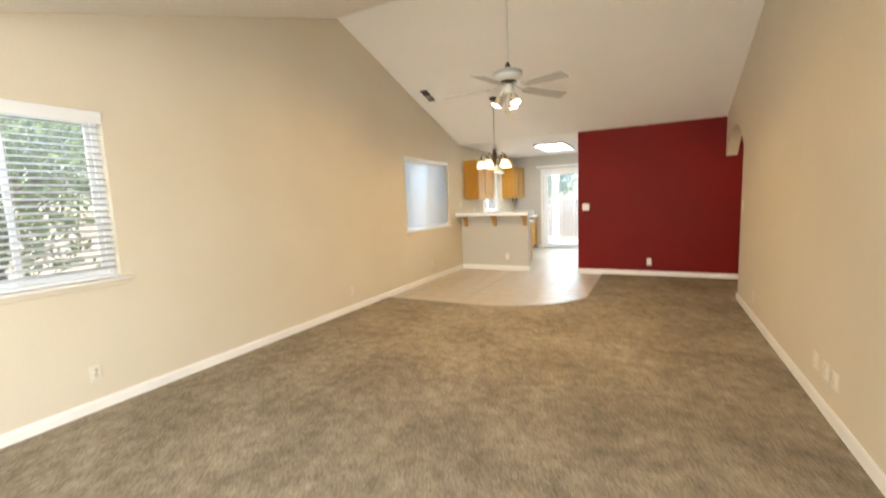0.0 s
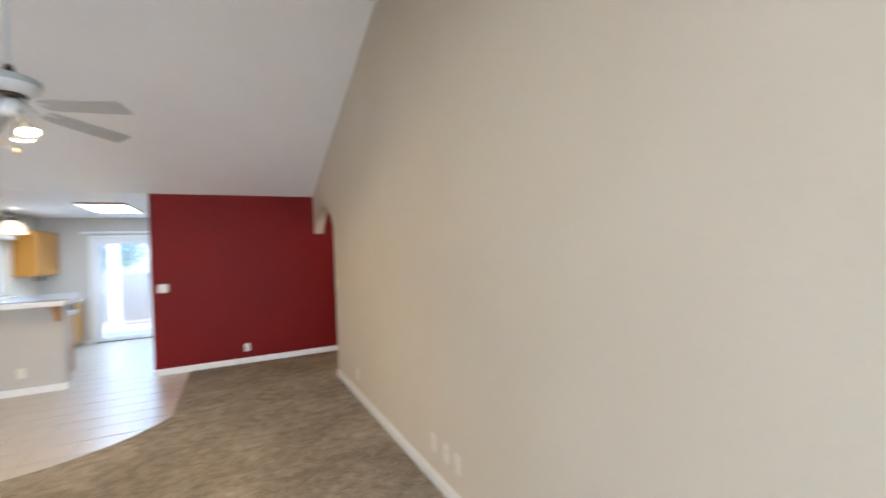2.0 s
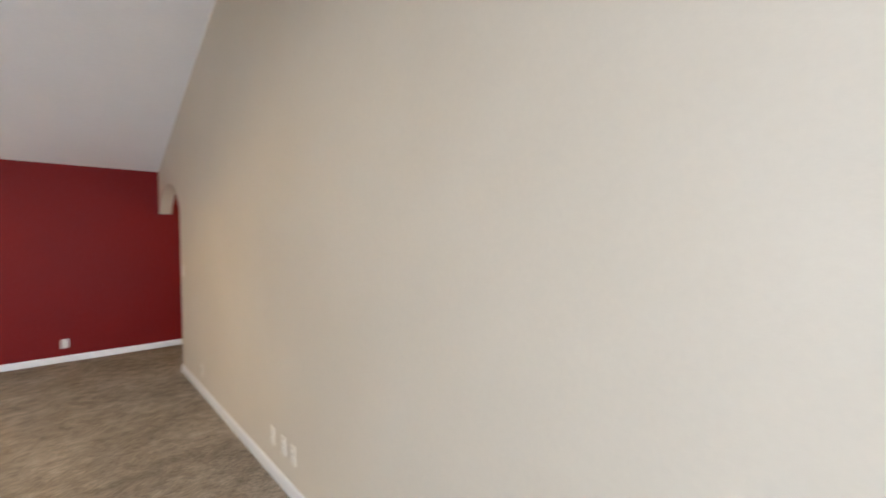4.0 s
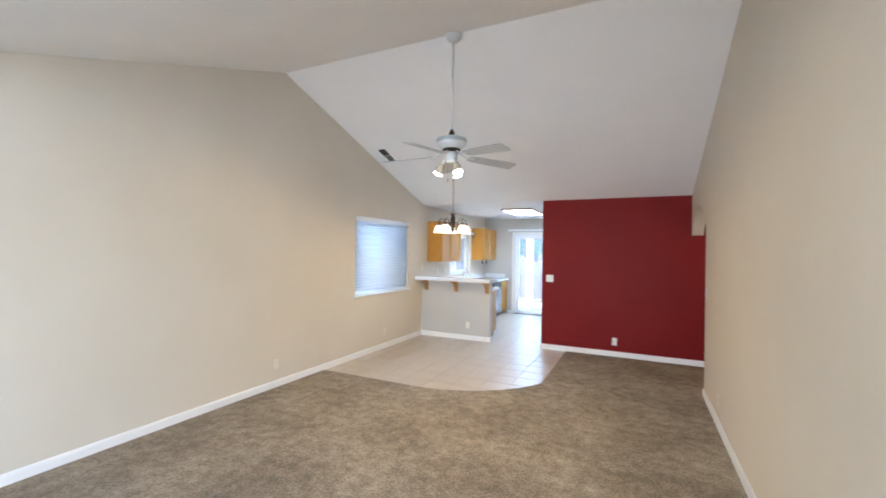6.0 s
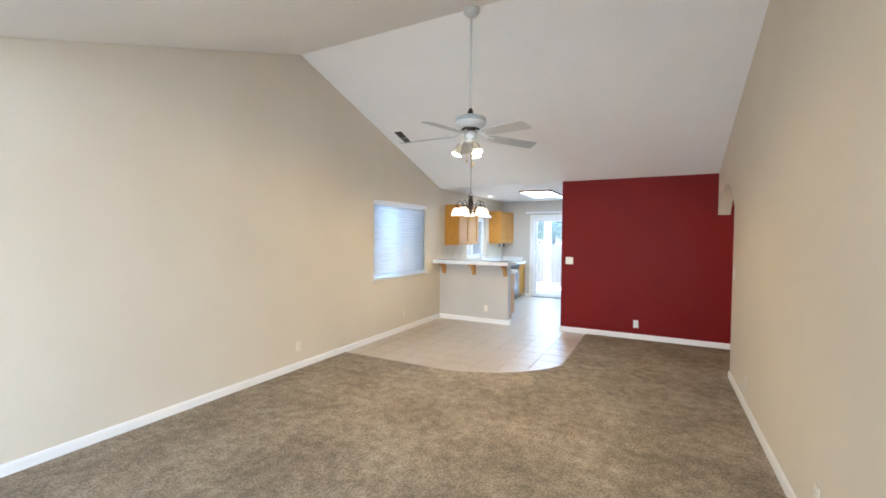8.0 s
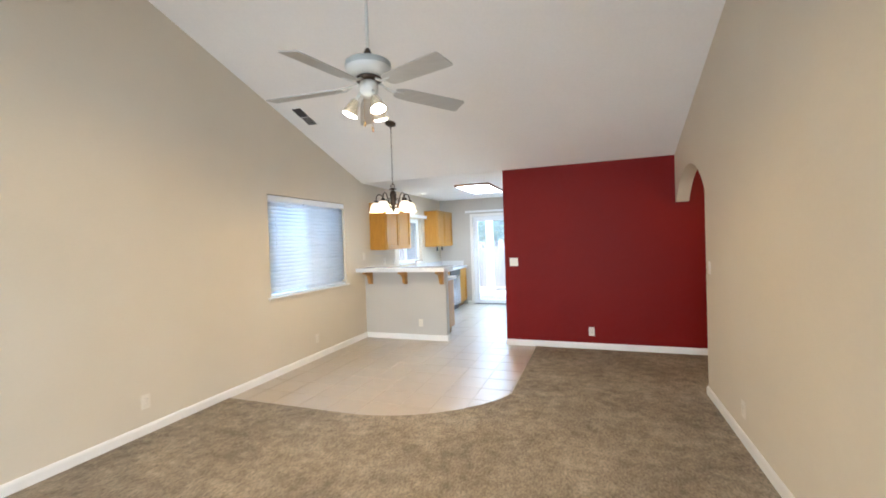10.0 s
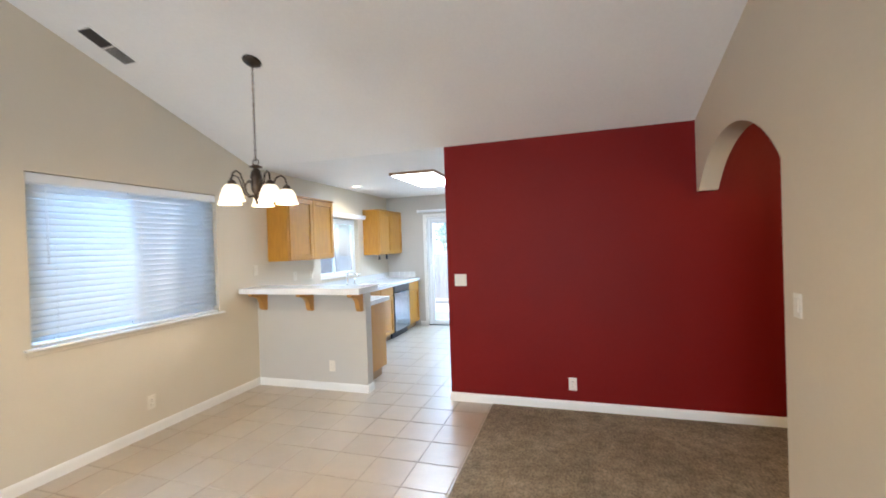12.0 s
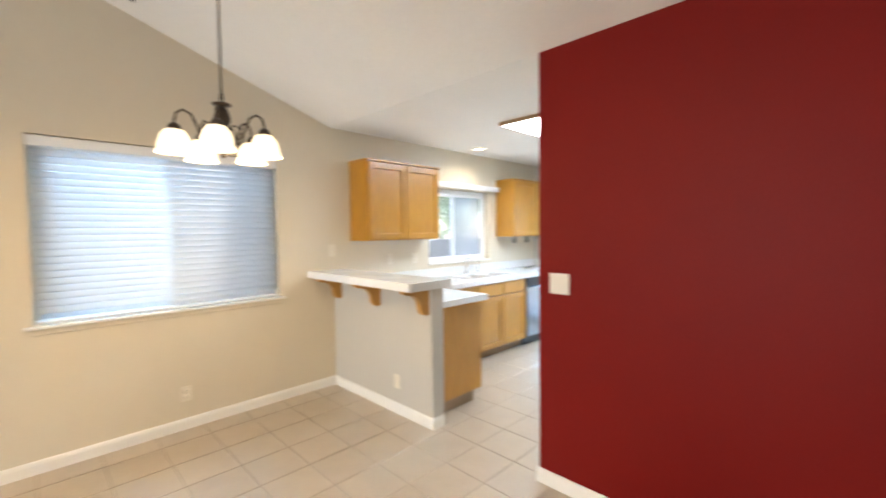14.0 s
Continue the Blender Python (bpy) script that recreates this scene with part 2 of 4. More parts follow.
def add_lathe(bm, profile, m=Matrix(), seg=24):
    """profile: (radius, height) from one end to the other, turned about z."""
    rings = []
    for r, z in profile:
        if r < 1e-5:
            rings.append([bm.verts.new(m @ Vector((0, 0, z)))])
        else:
            rings.append([bm.verts.new(m @ Vector((r * math.cos(i * math.tau / seg), r * math.sin(i * math.tau / seg), z))) for i in range(seg)])
    for a, b in zip(rings, rings[1:]):
        for i in range(seg):
            q = [a[i % len(a)], a[(i + 1) % len(a)], b[(i + 1) % len(b)], b[i % len(b)]]
            q = list(dict.fromkeys(q))
            if len(q) > 2:
                bm.faces.new(q).smooth = True
    return bm


def lathe(profile, m=Matrix(), seg=24):
    return add_lathe(bmesh.new(), profile, m, seg)


def add_tube(bm, pts, r, seg=8, closed=False):
    """A round bar along pts; r is one radius or one for each point."""
    pts = [Vector(p) for p in pts]
    n = len(pts)
    rs = r if isinstance(r, (list, tuple)) else [r] * n
    rings = []
    for i, p in enumerate(pts):
        a, b = pts[(i - 1) % n if closed else max(i - 1, 0)], pts[(i + 1) % n if closed else min(i + 1, n - 1)]
        q = (b - a).normalized().to_track_quat("Z", "X" if abs((b - a).normalized().x) < 0.9 else "Y")
        rings.append([bm.verts.new(p + q @ Vector((rs[i] * math.cos(k * math.tau / seg), rs[i] * math.sin(k * math.tau / seg), 0))) for k in range(seg)])
    pairs = list(zip(rings, rings[1:])) + ([(rings[-1], rings[0])] if closed else [])
    for a, b in pairs:
        for k in range(seg):
            bm.faces.new((a[k], a[(k + 1) % seg], b[(k + 1) % seg], b[k])).smooth = True
    if not closed:
        bm.faces.new(rings[0][::-1])
        bm.faces.new(rings[-1])
    return bm


def tube(pts, r, seg=8, closed=False):
    return add_tube(bmesh.new(), pts, r, seg, closed)


def prism(outline, place, depth, holes=()):
    """A sheet of that outline (u, v), with holes, as thick as depth. place(u, v, d) gives the point in the world."""
    bm = bmesh.new()
    edges = []
    for loop in (outline, *holes):
        vs = [bm.verts.new((u, v, 0)) for u, v in loop]
        edges += [bm.edges.new((a, b)) for a, b in zip(vs, vs[1:] + vs[:1])]
    bmesh.ops.triangle_fill(bm, edges=edges, use_beauty=True, normal=(0, 0, 1))
    top = bmesh.ops.extrude_face_region(bm, geom=bm.faces[:])["geom"]
    for v in top:
        if isinstance(v, bmesh.types.BMVert):
            v.co.z = depth
    for v in bm.verts:
        v.co = place(*v.co)
    bmesh.ops.recalc_face_normals(bm, faces=bm.faces)
    return bm


def rect(u0, u1, v0, v1):
    return [(u0, v0), (u1, v0), (u1, v1), (u0, v1)]


def origin(ob):
    p = Vector()
    while ob:
        p += ob.location
        ob = ob.parent
    return p


def link_mesh(name, bm, material):
    bmesh.ops.recalc_face_normals(bm, faces=bm.faces)
    data = bpy.data.meshes.new(name)
    bm.to_mesh(data)
    bm.free()
    data.materials.append(material)
    return new(name, data)


def part(name, bm, material, parent, label=""):
    """One mesh under a thing or a part; bm is in the world's metres."""
    bmesh.ops.translate(bm, verts=bm.verts, vec=-origin(parent))
    ob = link_mesh(name, bm, material)
    ob.parent = parent
    return tagged(ob, label=label)


def thing(name, at, label, category, group="", kind=""):
    ob = new(name)
    ob.location = at
    ob.empty_display_size = 0.1
    return tagged(ob, label, category, group, kind)


def solid(name, bm, material, label, category, kind="structure", group=""):
    return tagged(link_mesh(name, bm, material), label, category, group, kind)


def place_x(x):
    return lambda u, v, d: (x + d, u, v)


def place_y(y):
    return lambda u, v, d: (u, y + d, v)


def hole(o):
    return rect(*o)


# ---- structure ----
gable = [(YS - WT, -0.1), (YK + WT, -0.1), (YK + WT, ZF), (YR, ZF), (YRIDGE, ZRIDGE), (YE, ZF), (YS - WT, ZF)]
west = solid("wall_west", prism(gable, place_x(-WT), WT, [hole(WIN_D), hole(WIN_F), hole(WIN_K)]), M_WALL,
             "beige painted gable wall with three windows", "wall")
span = (ARCH1 - ARCH0) / 2
radius = (span ** 2 + ARCHR ** 2) / (2 * ARCHR)
half = math.asin(span / radius)
arch = []
for i in range(33):
    a = half * (i / 16 - 1)
    arch.append(((ARCH0 + ARCH1) / 2 + radius * math.sin(a), ARCHZ + ARCHR - radius * (1 - math.cos(a))))
right = [(YS - WT, -0.1), (ARCH0, -0.1)] + arch + [(ARCH1 + 0.006, ARCHZ - 0.005), (YR - 0.008, ARCHZ - 0.005), (YR, ARCHZ + 0.003),
         (YR, ZF), (YRIDGE, ZRIDGE), (YE, ZF), (YS - WT, ZF)]
east = solid("wall_east", prism(right, place_x(W), WT, [hole(SIDE)]), M_WALL, "beige painted wall ending in a rounded archway", "wall")

bm = prism(rect(XRED, 6.1, -0.1, ZF), place_y(YR), 0.12)
red = solid("wall_red", bm, M_RED, "deep red painted accent wall with white baseboard", "wall")
red.data.materials.append(M_KWALL)
for p in red.data.polygons:
    p.material_index = 0 if p.normal.y < -0.5 else 1
solid("wall_north", prism(rect(0, 3.2, -0.1, ZF), place_y(YK), WT, [hole((DOOR[0], DOOR[1], 0.0, DOOR[3]))]), M_KWALL,
      "pale kitchen end wall with a sliding glass door", "wall")
solid("wall_kitchen_east", box(3.1, YR + 0.12, -0.1, 3.2, YK, ZF), M_KWALL, "plain pale kitchen side wall", "wall")
solid("wall_south", prism(rect(0, W, -0.1, ZF), place_y(YS - WT), WT, [hole(BACK)]), M_WALL, "plain beige wall with a wide opening", "wall")
solid("wall_hall_east", box(6.1, 4.2, -0.1, 6.2, YR + 0.12, ZF), M_WALL, "plain beige hallway wall", "wall")
solid("wall_hall_south", box(W + WT, 4.2, -0.1, 6.1, 4.3, ZF), M_WALL, "plain beige hallway end wall", "wall")
peninsula = solid("wall_peninsula", box(0, YR, 0, PEN, YR + 0.115, 1.055), M_KWALL, "half-height painted wall under the breakfast bar", "wall")

vault = [(YS - WT, ZF), (YE, ZF), (YRIDGE, ZRIDGE), (YR, ZF), (YR, ZF + 0.16), (YRIDGE, ZRIDGE + 0.16), (YE, ZF + 0.16), (YS - WT, ZF + 0.16)]
solid("ceiling_vault", prism(vault, place_x(-WT), W + 2 * WT), M_CEIL, "white textured vaulted ceiling", "ceiling")
solid("ceiling_kitchen", box(-WT, YR + 0.0005, ZF, 6.2, YK + WT, ZF + 0.16), M_CEIL, "flat white kitchen ceiling", "ceiling")
solid("ceiling_hall", box(W + WT, 4.2, ZF, 6.2, YR, ZF + 0.16), M_CEIL, "flat white hallway ceiling", "ceiling")


# edge between carpet and tile: straight, most of a quarter turn, a corner, straight
XT, YT, RT, XC = 2.655, 4.335, 1.45, 1.35
TURN = math.asin((XT - XC) / RT)
edge_line = [(0.0, YT)] + [(XC + RT * math.sin(TURN * i / 16), YT + RT - RT * math.cos(TURN * i / 16)) for i in range(17)] + [(XT, YR)]
solid("floor_carpet", prism([(0, YS)] + edge_line + [(6.1, YR), (6.1, 4.2), (W, 4.2), (W, YS)], lambda u, v, d: (u, v, d - 0.06), 0.064), M_CARPET,
      "mottled taupe wall-to-wall carpet", "carpet")
floor_tile = solid("floor_tile", prism(edge_line + [(XRED, YR), (XRED, YR + 0.12), (3.1, YR + 0.12), (3.1, YK), (0, YK)], lambda u, v, d: (u, v, d - 0.06), 0.056), M_GROUT,
                   "glossy beige ceramic floor tiles with grey grout", "floor")


def baseboard(name, a, b, out, h=0.082, t=0.014):
    """A board from a to b along the wall; out points into the room."""
    a, b, out = Vector((*a, 0)), Vector((*b, 0)), Vector((*out, 0))
    bm = bmesh.new()
    prof = [(0, 0), (t, 0), (t, h - 0.022), (t * 0.75, h - 0.008), (t * 0.35, h), (0, h)]
    rings = [[bm.verts.new(p + out * u + Vector((0, 0, v))) for u, v in prof] for p in (a, b)]
    for i in range(6):
        bm.faces.new((rings[0][i], rings[0][(i + 1) % 6], rings[1][(i + 1) % 6], rings[1][i]))
    bm.faces.new(rings[0][::-1])
    bm.faces.new(rings[1])
    return solid(name, bm, M_TRIM, "white painted wooden baseboard", "baseboard")


baseboard("baseboard_west", (0, YS), (0, YR), (1, 0))
baseboard("baseboard_peninsula", (0.014, YR), (PEN + 0.014, YR), (0, -1))
baseboard("baseboard_peninsula_end", (PEN, YR), (PEN, YR + 0.115), (1, 0))
baseboard("baseboard_red", (XRED - 0.014, YR), (6.1, YR), (0, -1))
baseboard("baseboard_red_end", (XRED, YR), (XRED, YR + 0.12), (-1, 0))
baseboard("baseboard_east", (W, YS), (W, ARCH0 + 0.014), (-1, 0))
baseboard("baseboard_east_end", (W, ARCH0), (W + WT, ARCH0), (0, 1))
baseboard("baseboard_north", (0.64, YK), (DOOR[0] - 0.06, YK), (0, -1))


# ---- windows, blinds and the sliding door ----
def window_west(name, o, label, split, screen_side, shelf=False):
    """A white vinyl sliding window in the west wall."""
    y0, y1, z0, z1 = o
    win = thing(name, (-WT / 2, (y0 + y1) / 2, z0), label, "window", kind="structure")
    xf0, xf1 = -WT + 0.012, -WT + 0.062
    bm = bmesh.new()
    for a in ((y0, y1, z0, z0 + 0.04), (y0, y1, z1 - 0.04, z1), (y0, y0 + 0.04, z0 + 0.04, z1 - 0.04), (y1 - 0.04, y1, z0 + 0.04, z1 - 0.04)):
        add_box(bm, xf0, a[0], a[2], xf1, a[1], a[3], 0.004)
    part("window_frame", bm, M_VINYL, win)
    for k, (a, b) in enumerate(((y0 + 0.04, split + 0.02), (split - 0.02, y1 - 0.04))):
        xs = xf0 + 0.004 + 0.020 * k
        bm = bmesh.new()
        for c in ((a, b, z0 + 0.041, z0 + 0.08), (a, b, z1 - 0.08, z1 - 0.041), (a, a + 0.035, z0 + 0.08, z1 - 0.08), (b - 0.035, b, z0 + 0.08, z1 - 0.08)):
            add_box(bm, xs, c[0], c[2], xs + 0.018, c[1], c[3], 0.003)
        sash = part("sash", bm, M_VINYL, win)
        pane = part("pane", box(xs + 0.006, a + 0.03, z0 + 0.075, xs + 0.010, b - 0.03, z1 - 0.075), M_GLASS, sash, "window glass with a faint added haze")
        pane.visible_shadow = False
        if k == screen_side:
            xo = -WT + 0.006
            part("insect_screen", box(xo, a + 0.02, z0 + 0.06, xo + 0.0015, b - 0.02, z1 - 0.06), M_SCREEN, sash, "fine grey insect mesh")
    return win


def sill(win, o, over=0.045):
    y0, y1, z0, z1 = o
    bm = box(-0.070, y0 - 0.001, z0 - 0.002, 0.0, y1 + 0.001, z0 + 0.016, 0.002)
    add_box(bm, 0.0005, y0 - over, z0 - 0.002, 0.034, y1 + over, z0 + 0.016, 0.005)
    part("window_sill", bm, M_TRIM, win, "white painted wooden sill")
    part("apron", box(0.0005, y0 - over + 0.015, z0 - 0.040, 0.012, y1 + over - 0.015, z0 - 0.003, 0.004), M_WALL, win, "apron painted like the wall")


def slat_mesh(length, w=0.050, t=0.0028):
    bm = bmesh.new()
    rings = []
    for y in (-length / 2, length / 2):
        up = [bm.verts.new((w * (i / 4 - 0.5), y, 0.005 * (1 - (i / 2 - 1) ** 2))) for i in range(5)]
        low = [bm.verts.new((w * (i / 4 - 0.5), y, 0.005 * (1 - (i / 2 - 1) ** 2) - t)) for i in range(5)]
        rings.append(up + low[::-1])
    for i in range(10):
        f = bm.faces.new((rings[0][i], rings[0][(i + 1) % 10], rings[1][(i + 1) % 10], rings[1][i]))
        f.smooth = True
    bm.faces.new(rings[0][::-1])
    bm.faces.new(rings[1])
    data = bpy.data.meshes.new("slat")
    bm.to_mesh(data)
    bm.free()
    data.materials.append(M_SLAT)
    return data


def blind(o, tilt, label, cords, pitch=0.0445, proud=False):
    """A venetian blind inside the opening; tilt in degrees, the room edge down."""
    y0, y1, z0, z1 = o
    x = -0.036
    b = thing("venetian_blind", (x, (y0 + y1) / 2, z1), label, "window blind")
    part("headrail", box(x - 0.03, y0 + 0.006, z1 - 0.062, x + 0.022, y1 - 0.006, z1 - 0.004, 0.003), M_VINYL, b)
    if proud:
        part("valance", box(0.0, y0 + 0.003, z1 - 0.085, 0.012, y1 - 0.003, z1 - 0.003, 0.004), M_VINYL, b, "white blind valance board")
    else:
        part("valance", box(-0.0115, y0 + 0.004, z1 - 0.072, -0.0015, y1 - 0.004, z1 - 0.009, 0.003), M_VINYL, b, "white blind valance board")
    data = slat_mesh(y1 - y0 - 0.02)
    z = z1 - 0.105
    rng = random.Random(5)
    while z > z0 + 0.065:
        s = new("slat", data)
        s.parent = b
        s.matrix_basis = pose(rng.uniform(-0.001, 0.001), rng.uniform(-0.002, 0.002), z - z1, rng.uniform(-0.06, 0.06), tilt + rng.uniform(-0.6, 0.6), 0)
        z -= pitch
    part("bottom_rail", box(x - 0.026, y0 + 0.008, z0 + 0.020, x + 0.026, y1 - 0.008, z0 + 0.040, 0.005), M_VINYL, b)
    for c in cords:
        for dx in (-0.027, 0.027):
            part("ladder_cord", tube([(x + dx, c, z0 + 0.03), (x + dx, c, z1 - 0.06)], 0.0013, 6), M_CORD, b)
    wand = y0 + 0.10
    part("tilt_wand", tube([(0.016, wand, z1 - 0.09), (0.018, wand + 0.004, z1 - 0.62)], 0.004, 8), M_VINYL, b)
    return b


w1 = window_west("window_1", WIN_D, "white vinyl sliding window over the dining area", 5.70, 1)
sill(w1, WIN_D)
blind(WIN_D, 64, "white two-inch venetian blind lowered and nearly closed", (5.12, 5.72, 6.32))
w2 = window_west("window_2", WIN_F, "white vinyl window looking out on shrubs", 0.53, 2)
sill(w2, WIN_F, 0.06)
blind(WIN_F, 14, "white two-inch venetian blind lowered with open slats", (0.03, 0.53, 1.03), proud=True)
w3 = window_west("window_3", WIN_K, "white vinyl sliding window above the kitchen sink", 8.75, 1)
part("window_sill", box(-0.07, WIN_K[0] - 0.001, WIN_K[2] - 0.002, 0.022, WIN_K[1] + 0.001, WIN_K[2] + 0.018, 0.004), M_TRIM, w3)
rail = thing("window_headrail", (0.03, 8.85, 2.02), "white raised blind headrail above the kitchen window", "window blind")
part("headrail", box(0.0005, 8.16, 1.985, 0.055, 9.50, 2.030, 0.006), M_VINYL, rail)
part("valance", box(0.0555, 8.15, 1.975, 0.068, 9.51, 2.042, 0.005), M_VINYL, rail)

door = thing("door_1", ((DOOR[0] + DOOR[1]) / 2, YK + 0.06, 0), "white framed sliding glass patio door, closed", "door", kind="structure")
x0, x1, z0, z1 = DOOR
bm = bmesh.new()
for a in ((x0, x1, z1 - 0.045, z1), (x0, x0 + 0.045, 0.022, z1 - 0.045), (x1 - 0.045, x1, 0.022, z1 - 0.045)):
    add_box(bm, a[0], YK + 0.03, a[2], a[1], YK + 0.125, a[3], 0.004)
part("door_frame", bm, M_VINYL, door)
part("threshold", box(x0, YK + 0.02, 0.0, x1, YK + 0.13, 0.022, 0.004), M_STEEL, door, "aluminium sliding track")
xm = (x0 + x1) / 2
for k, (a, b) in enumerate(((x0 + 0.046, xm + 0.035), (xm - 0.035, x1 - 0.046))):
    ya = YK + 0.045 + 0.036 * k
    bm = bmesh.new()
    for c in ((a, b, 0.024, 0.10), (a, b, z1 - 0.11, z1 - 0.047), (a, a + 0.065, 0.10, z1 - 0.11), (b - 0.065, b, 0.10, z1 - 0.11)):
        add_box(bm, c[0], ya, c[2], c[1], ya + 0.032, c[3], 0.004)
    leaf = part("door_panel", bm, M_VINYL, door)
    pane = part("pane", box(a + 0.06, ya + 0.014, 0.095, b - 0.06, ya + 0.019, z1 - 0.105), M_GLASS, leaf, "door glass with a faint added haze")
    pane.visible_shadow = False
    if k == 0:
        part("door_handle", tube([(a + 0.035, ya - 0.001, 0.93), (a + 0.035, ya - 0.04, 0.95), (a + 0.035, ya - 0.04, 1.13), (a + 0.035, ya - 0.001, 1.15)], 0.009), M_VINYL, leaf)
bm = bmesh.new()
for a in ((x0 - 0.06, x0 - 0.001, 0.0, z1 + 0.06), (x1 + 0.001, x1 + 0.06, 0.0, z1 + 0.06), (x0 - 0.001, x1 + 0.001, z1 + 0.001, z1 + 0.06)):
    add_box(bm, a[0], YK - 0.014, a[2], a[1], YK - 0.0005, a[3], 0.003)
part("casing", bm, M_TRIM, door)
hr = thing("vertical_blind_rail", (1.6, YK - 0.04, 2.15), "white headrail above the patio door", "window blind")
part("headrail", box(0.66, YK - 0.075, 2.125, 2.72, YK - 0.0005, 2.165, 0.006), M_VINYL, hr)
part("end_cap", box(0.645, YK - 0.079, 2.120, 0.6595, YK - 0.0005, 2.170, 0.004), M_VINYL, hr)


# ---- ceiling fan ----
FX, FY = 2.132, 3.565
fan = thing("ceiling_fan", (FX, FY, ZRIDGE), "white five-blade ceiling fan with a lit lamp cluster", "ceiling fan")
at = Matrix.Translation((FX, FY, 0))
part("canopy", lathe([(0.0, 3.60), (0.062, 3.60), (0.074, 3.568), (0.070, 3.535), (0.045, 3.505), (0.018, 3.498), (0.0, 3.498)], at), M_FAN, fan)
part("downrod", lathe([(0.0, 3.50), (0.0108, 3.50), (0.0108, 2.655), (0.0, 2.655)], at, 14), M_FAN, fan)
part("coupling", lathe([(0.0, 2.690), (0.014, 2.690), (0.024, 2.665), (0.028, 2.622), (0.0, 2.622)], at, 18), M_BRONZE, fan)
part("motor_housing", lathe([(0.0, 2.625), (0.05, 2.625), (0.105, 2.616), (0.133, 2.603), (0.138, 2.594), (0.138, 2.556), (0.132, 2.542), (0.105, 2.521), (0.09, 2.512), (0.0, 2.512)], at, 40), M_FAN, fan)
part("band", lathe([(0.1335, 2.6035), (0.1405, 2.597), (0.1415, 2.570), (0.1385, 2.566)], at, 40), M_BAND, fan, "grey vent band round the motor")
part("flywheel", lathe([(0.0, 2.511), (0.075, 2.511), (0.085, 2.500), (0.075, 2.484), (0.0, 2.484)], at, 28), M_BRONZE, fan)
part("switch_housing", lathe([(0.0, 2.483), (0.050, 2.483), (0.058, 2.465), (0.058, 2.420), (0.046, 2.395), (0.0, 2.390)], at, 28), M_FAN, fan)
for k in range(5):
    a = radians(48 + 72 * k)
    m = Matrix.Translation((FX, FY, 2.455)) @ Matrix.Rotation(a, 4, "Z") @ Matrix.Rotation(radians(3.5), 4, "Y")
    tilt = m @ Matrix.Rotation(radians(-12), 4, "X")
    out = [(0.175, 0.036), (0.20, 0.052), (0.26, 0.060), (0.60, 0.068), (0.652, 0.066), (0.660, 0.055)]
    outline = out + [(u, -v) for u, v in out[::-1]]
    blade = part("blade", prism(outline, lambda u, v, d: tilt @ Vector((u, v, d - 0.003)), 0.006), M_BLADE, fan)
    bm = tube([m @ Vector(p) for p in ((0.070, 0, 0.035), (0.105, 0, 0.018), (0.150, 0.018, 0.006), (0.225, 0.024, 0.0045))], [0.008, 0.008, 0.006, 0.005], 8)
    add_tube(bm, [m @ Vector(p) for p in ((0.070, 0, 0.035), (0.105, 0, 0.018), (0.150, -0.018, 0.001), (0.225, -0.024, -0.003))], [0.008, 0.008, 0.006, 0.005], 8)
    part("blade_iron", bm, M_FAN, blade)
    bm = bmesh.new()
    for u in (0.195, 0.225):
        add_lathe(bm, [(0, 0.006), (0.006, 0.006), (0.006, 0.003), (0, 0.003)], tilt @ Matrix.Translation((u, 0, 0)), 10)
    part("screw", bm, M_BRASS, blade)
for k in range(3):
    a = radians(84 + 120 * k)
    m = Matrix.Translation((FX + 0.060 * math.cos(a), FY + 0.060 * math.sin(a), 2.405)) @ Matrix.Rotation(a, 4, "Z") @ Matrix.Rotation(radians(-24), 4, "Y")
    part("lamp_arm", tube([m @ Vector(p) for p in ((0, 0, 0.01), (0.004, 0, -0.022), (0.008, 0, -0.035))], 0.011, 10), M_FAN, fan)
    s = m @ Matrix.Translation((0.008, 0, -0.035))
    sh = part("lamp_shade", lathe([(0.018, 0.0), (0.026, -0.012), (0.034, -0.045), (0.044, -0.082), (0.054, -0.106), (0.051, -0.106), (0.041, -0.082), (0.031, -0.045), (0.023, -0.012), (0.015, -0.003)], s, 24),
              M_CLEAR, fan, "clear glass bell shade with a faint added glow")
    part("bulb", lathe([(0.0, -0.004), (0.013, -0.006), (0.015, -0.03), (0.020, -0.055), (0.036, -0.092), (0.039, -0.097), (0.0, -0.0975)], s, 20), M_NECK, sh, "frosted reflector bulb")
    face = lathe([(0.0, -0.0985), (0.039, -0.0985), (0.044, -0.104), (0.032, -0.111), (0.0, -0.113)], s, 24)
    part("bulb_face", face, M_BULB, sh, "glowing lamp face")
    beam("fan_bulb_light", s @ Vector((0, 0, -0.118)), s @ Vector((0, 0, -1)), 15.5, WARM, 165, 0.04)
for dx, dz in ((0.03, 2.20), (-0.025, 2.24)):
    bm = tube([(FX + dx, FY - 0.02, 2.395), (FX + dx, FY - 0.02, dz)], 0.0012, 6)
    ch = part("pull_chain", bm, M_BRASS, fan)
    part("fob", lathe([(0, dz), (0.005, dz - 0.004), (0.007, dz - 0.018), (0.004, dz - 0.034), (0, dz - 0.036)], Matrix.Translation((FX + dx, FY - 0.02, 0)), 12), M_BRASS, ch)

# ---- chandelier ----
CX, CY = 1.208, 5.68
CZ = ZRIDGE - SLOPE * (CY - YRIDGE)
ch = thing("chandelier", (CX, CY, CZ), "dark bronze five-arm chandelier with lit frosted shades", "chandelier")
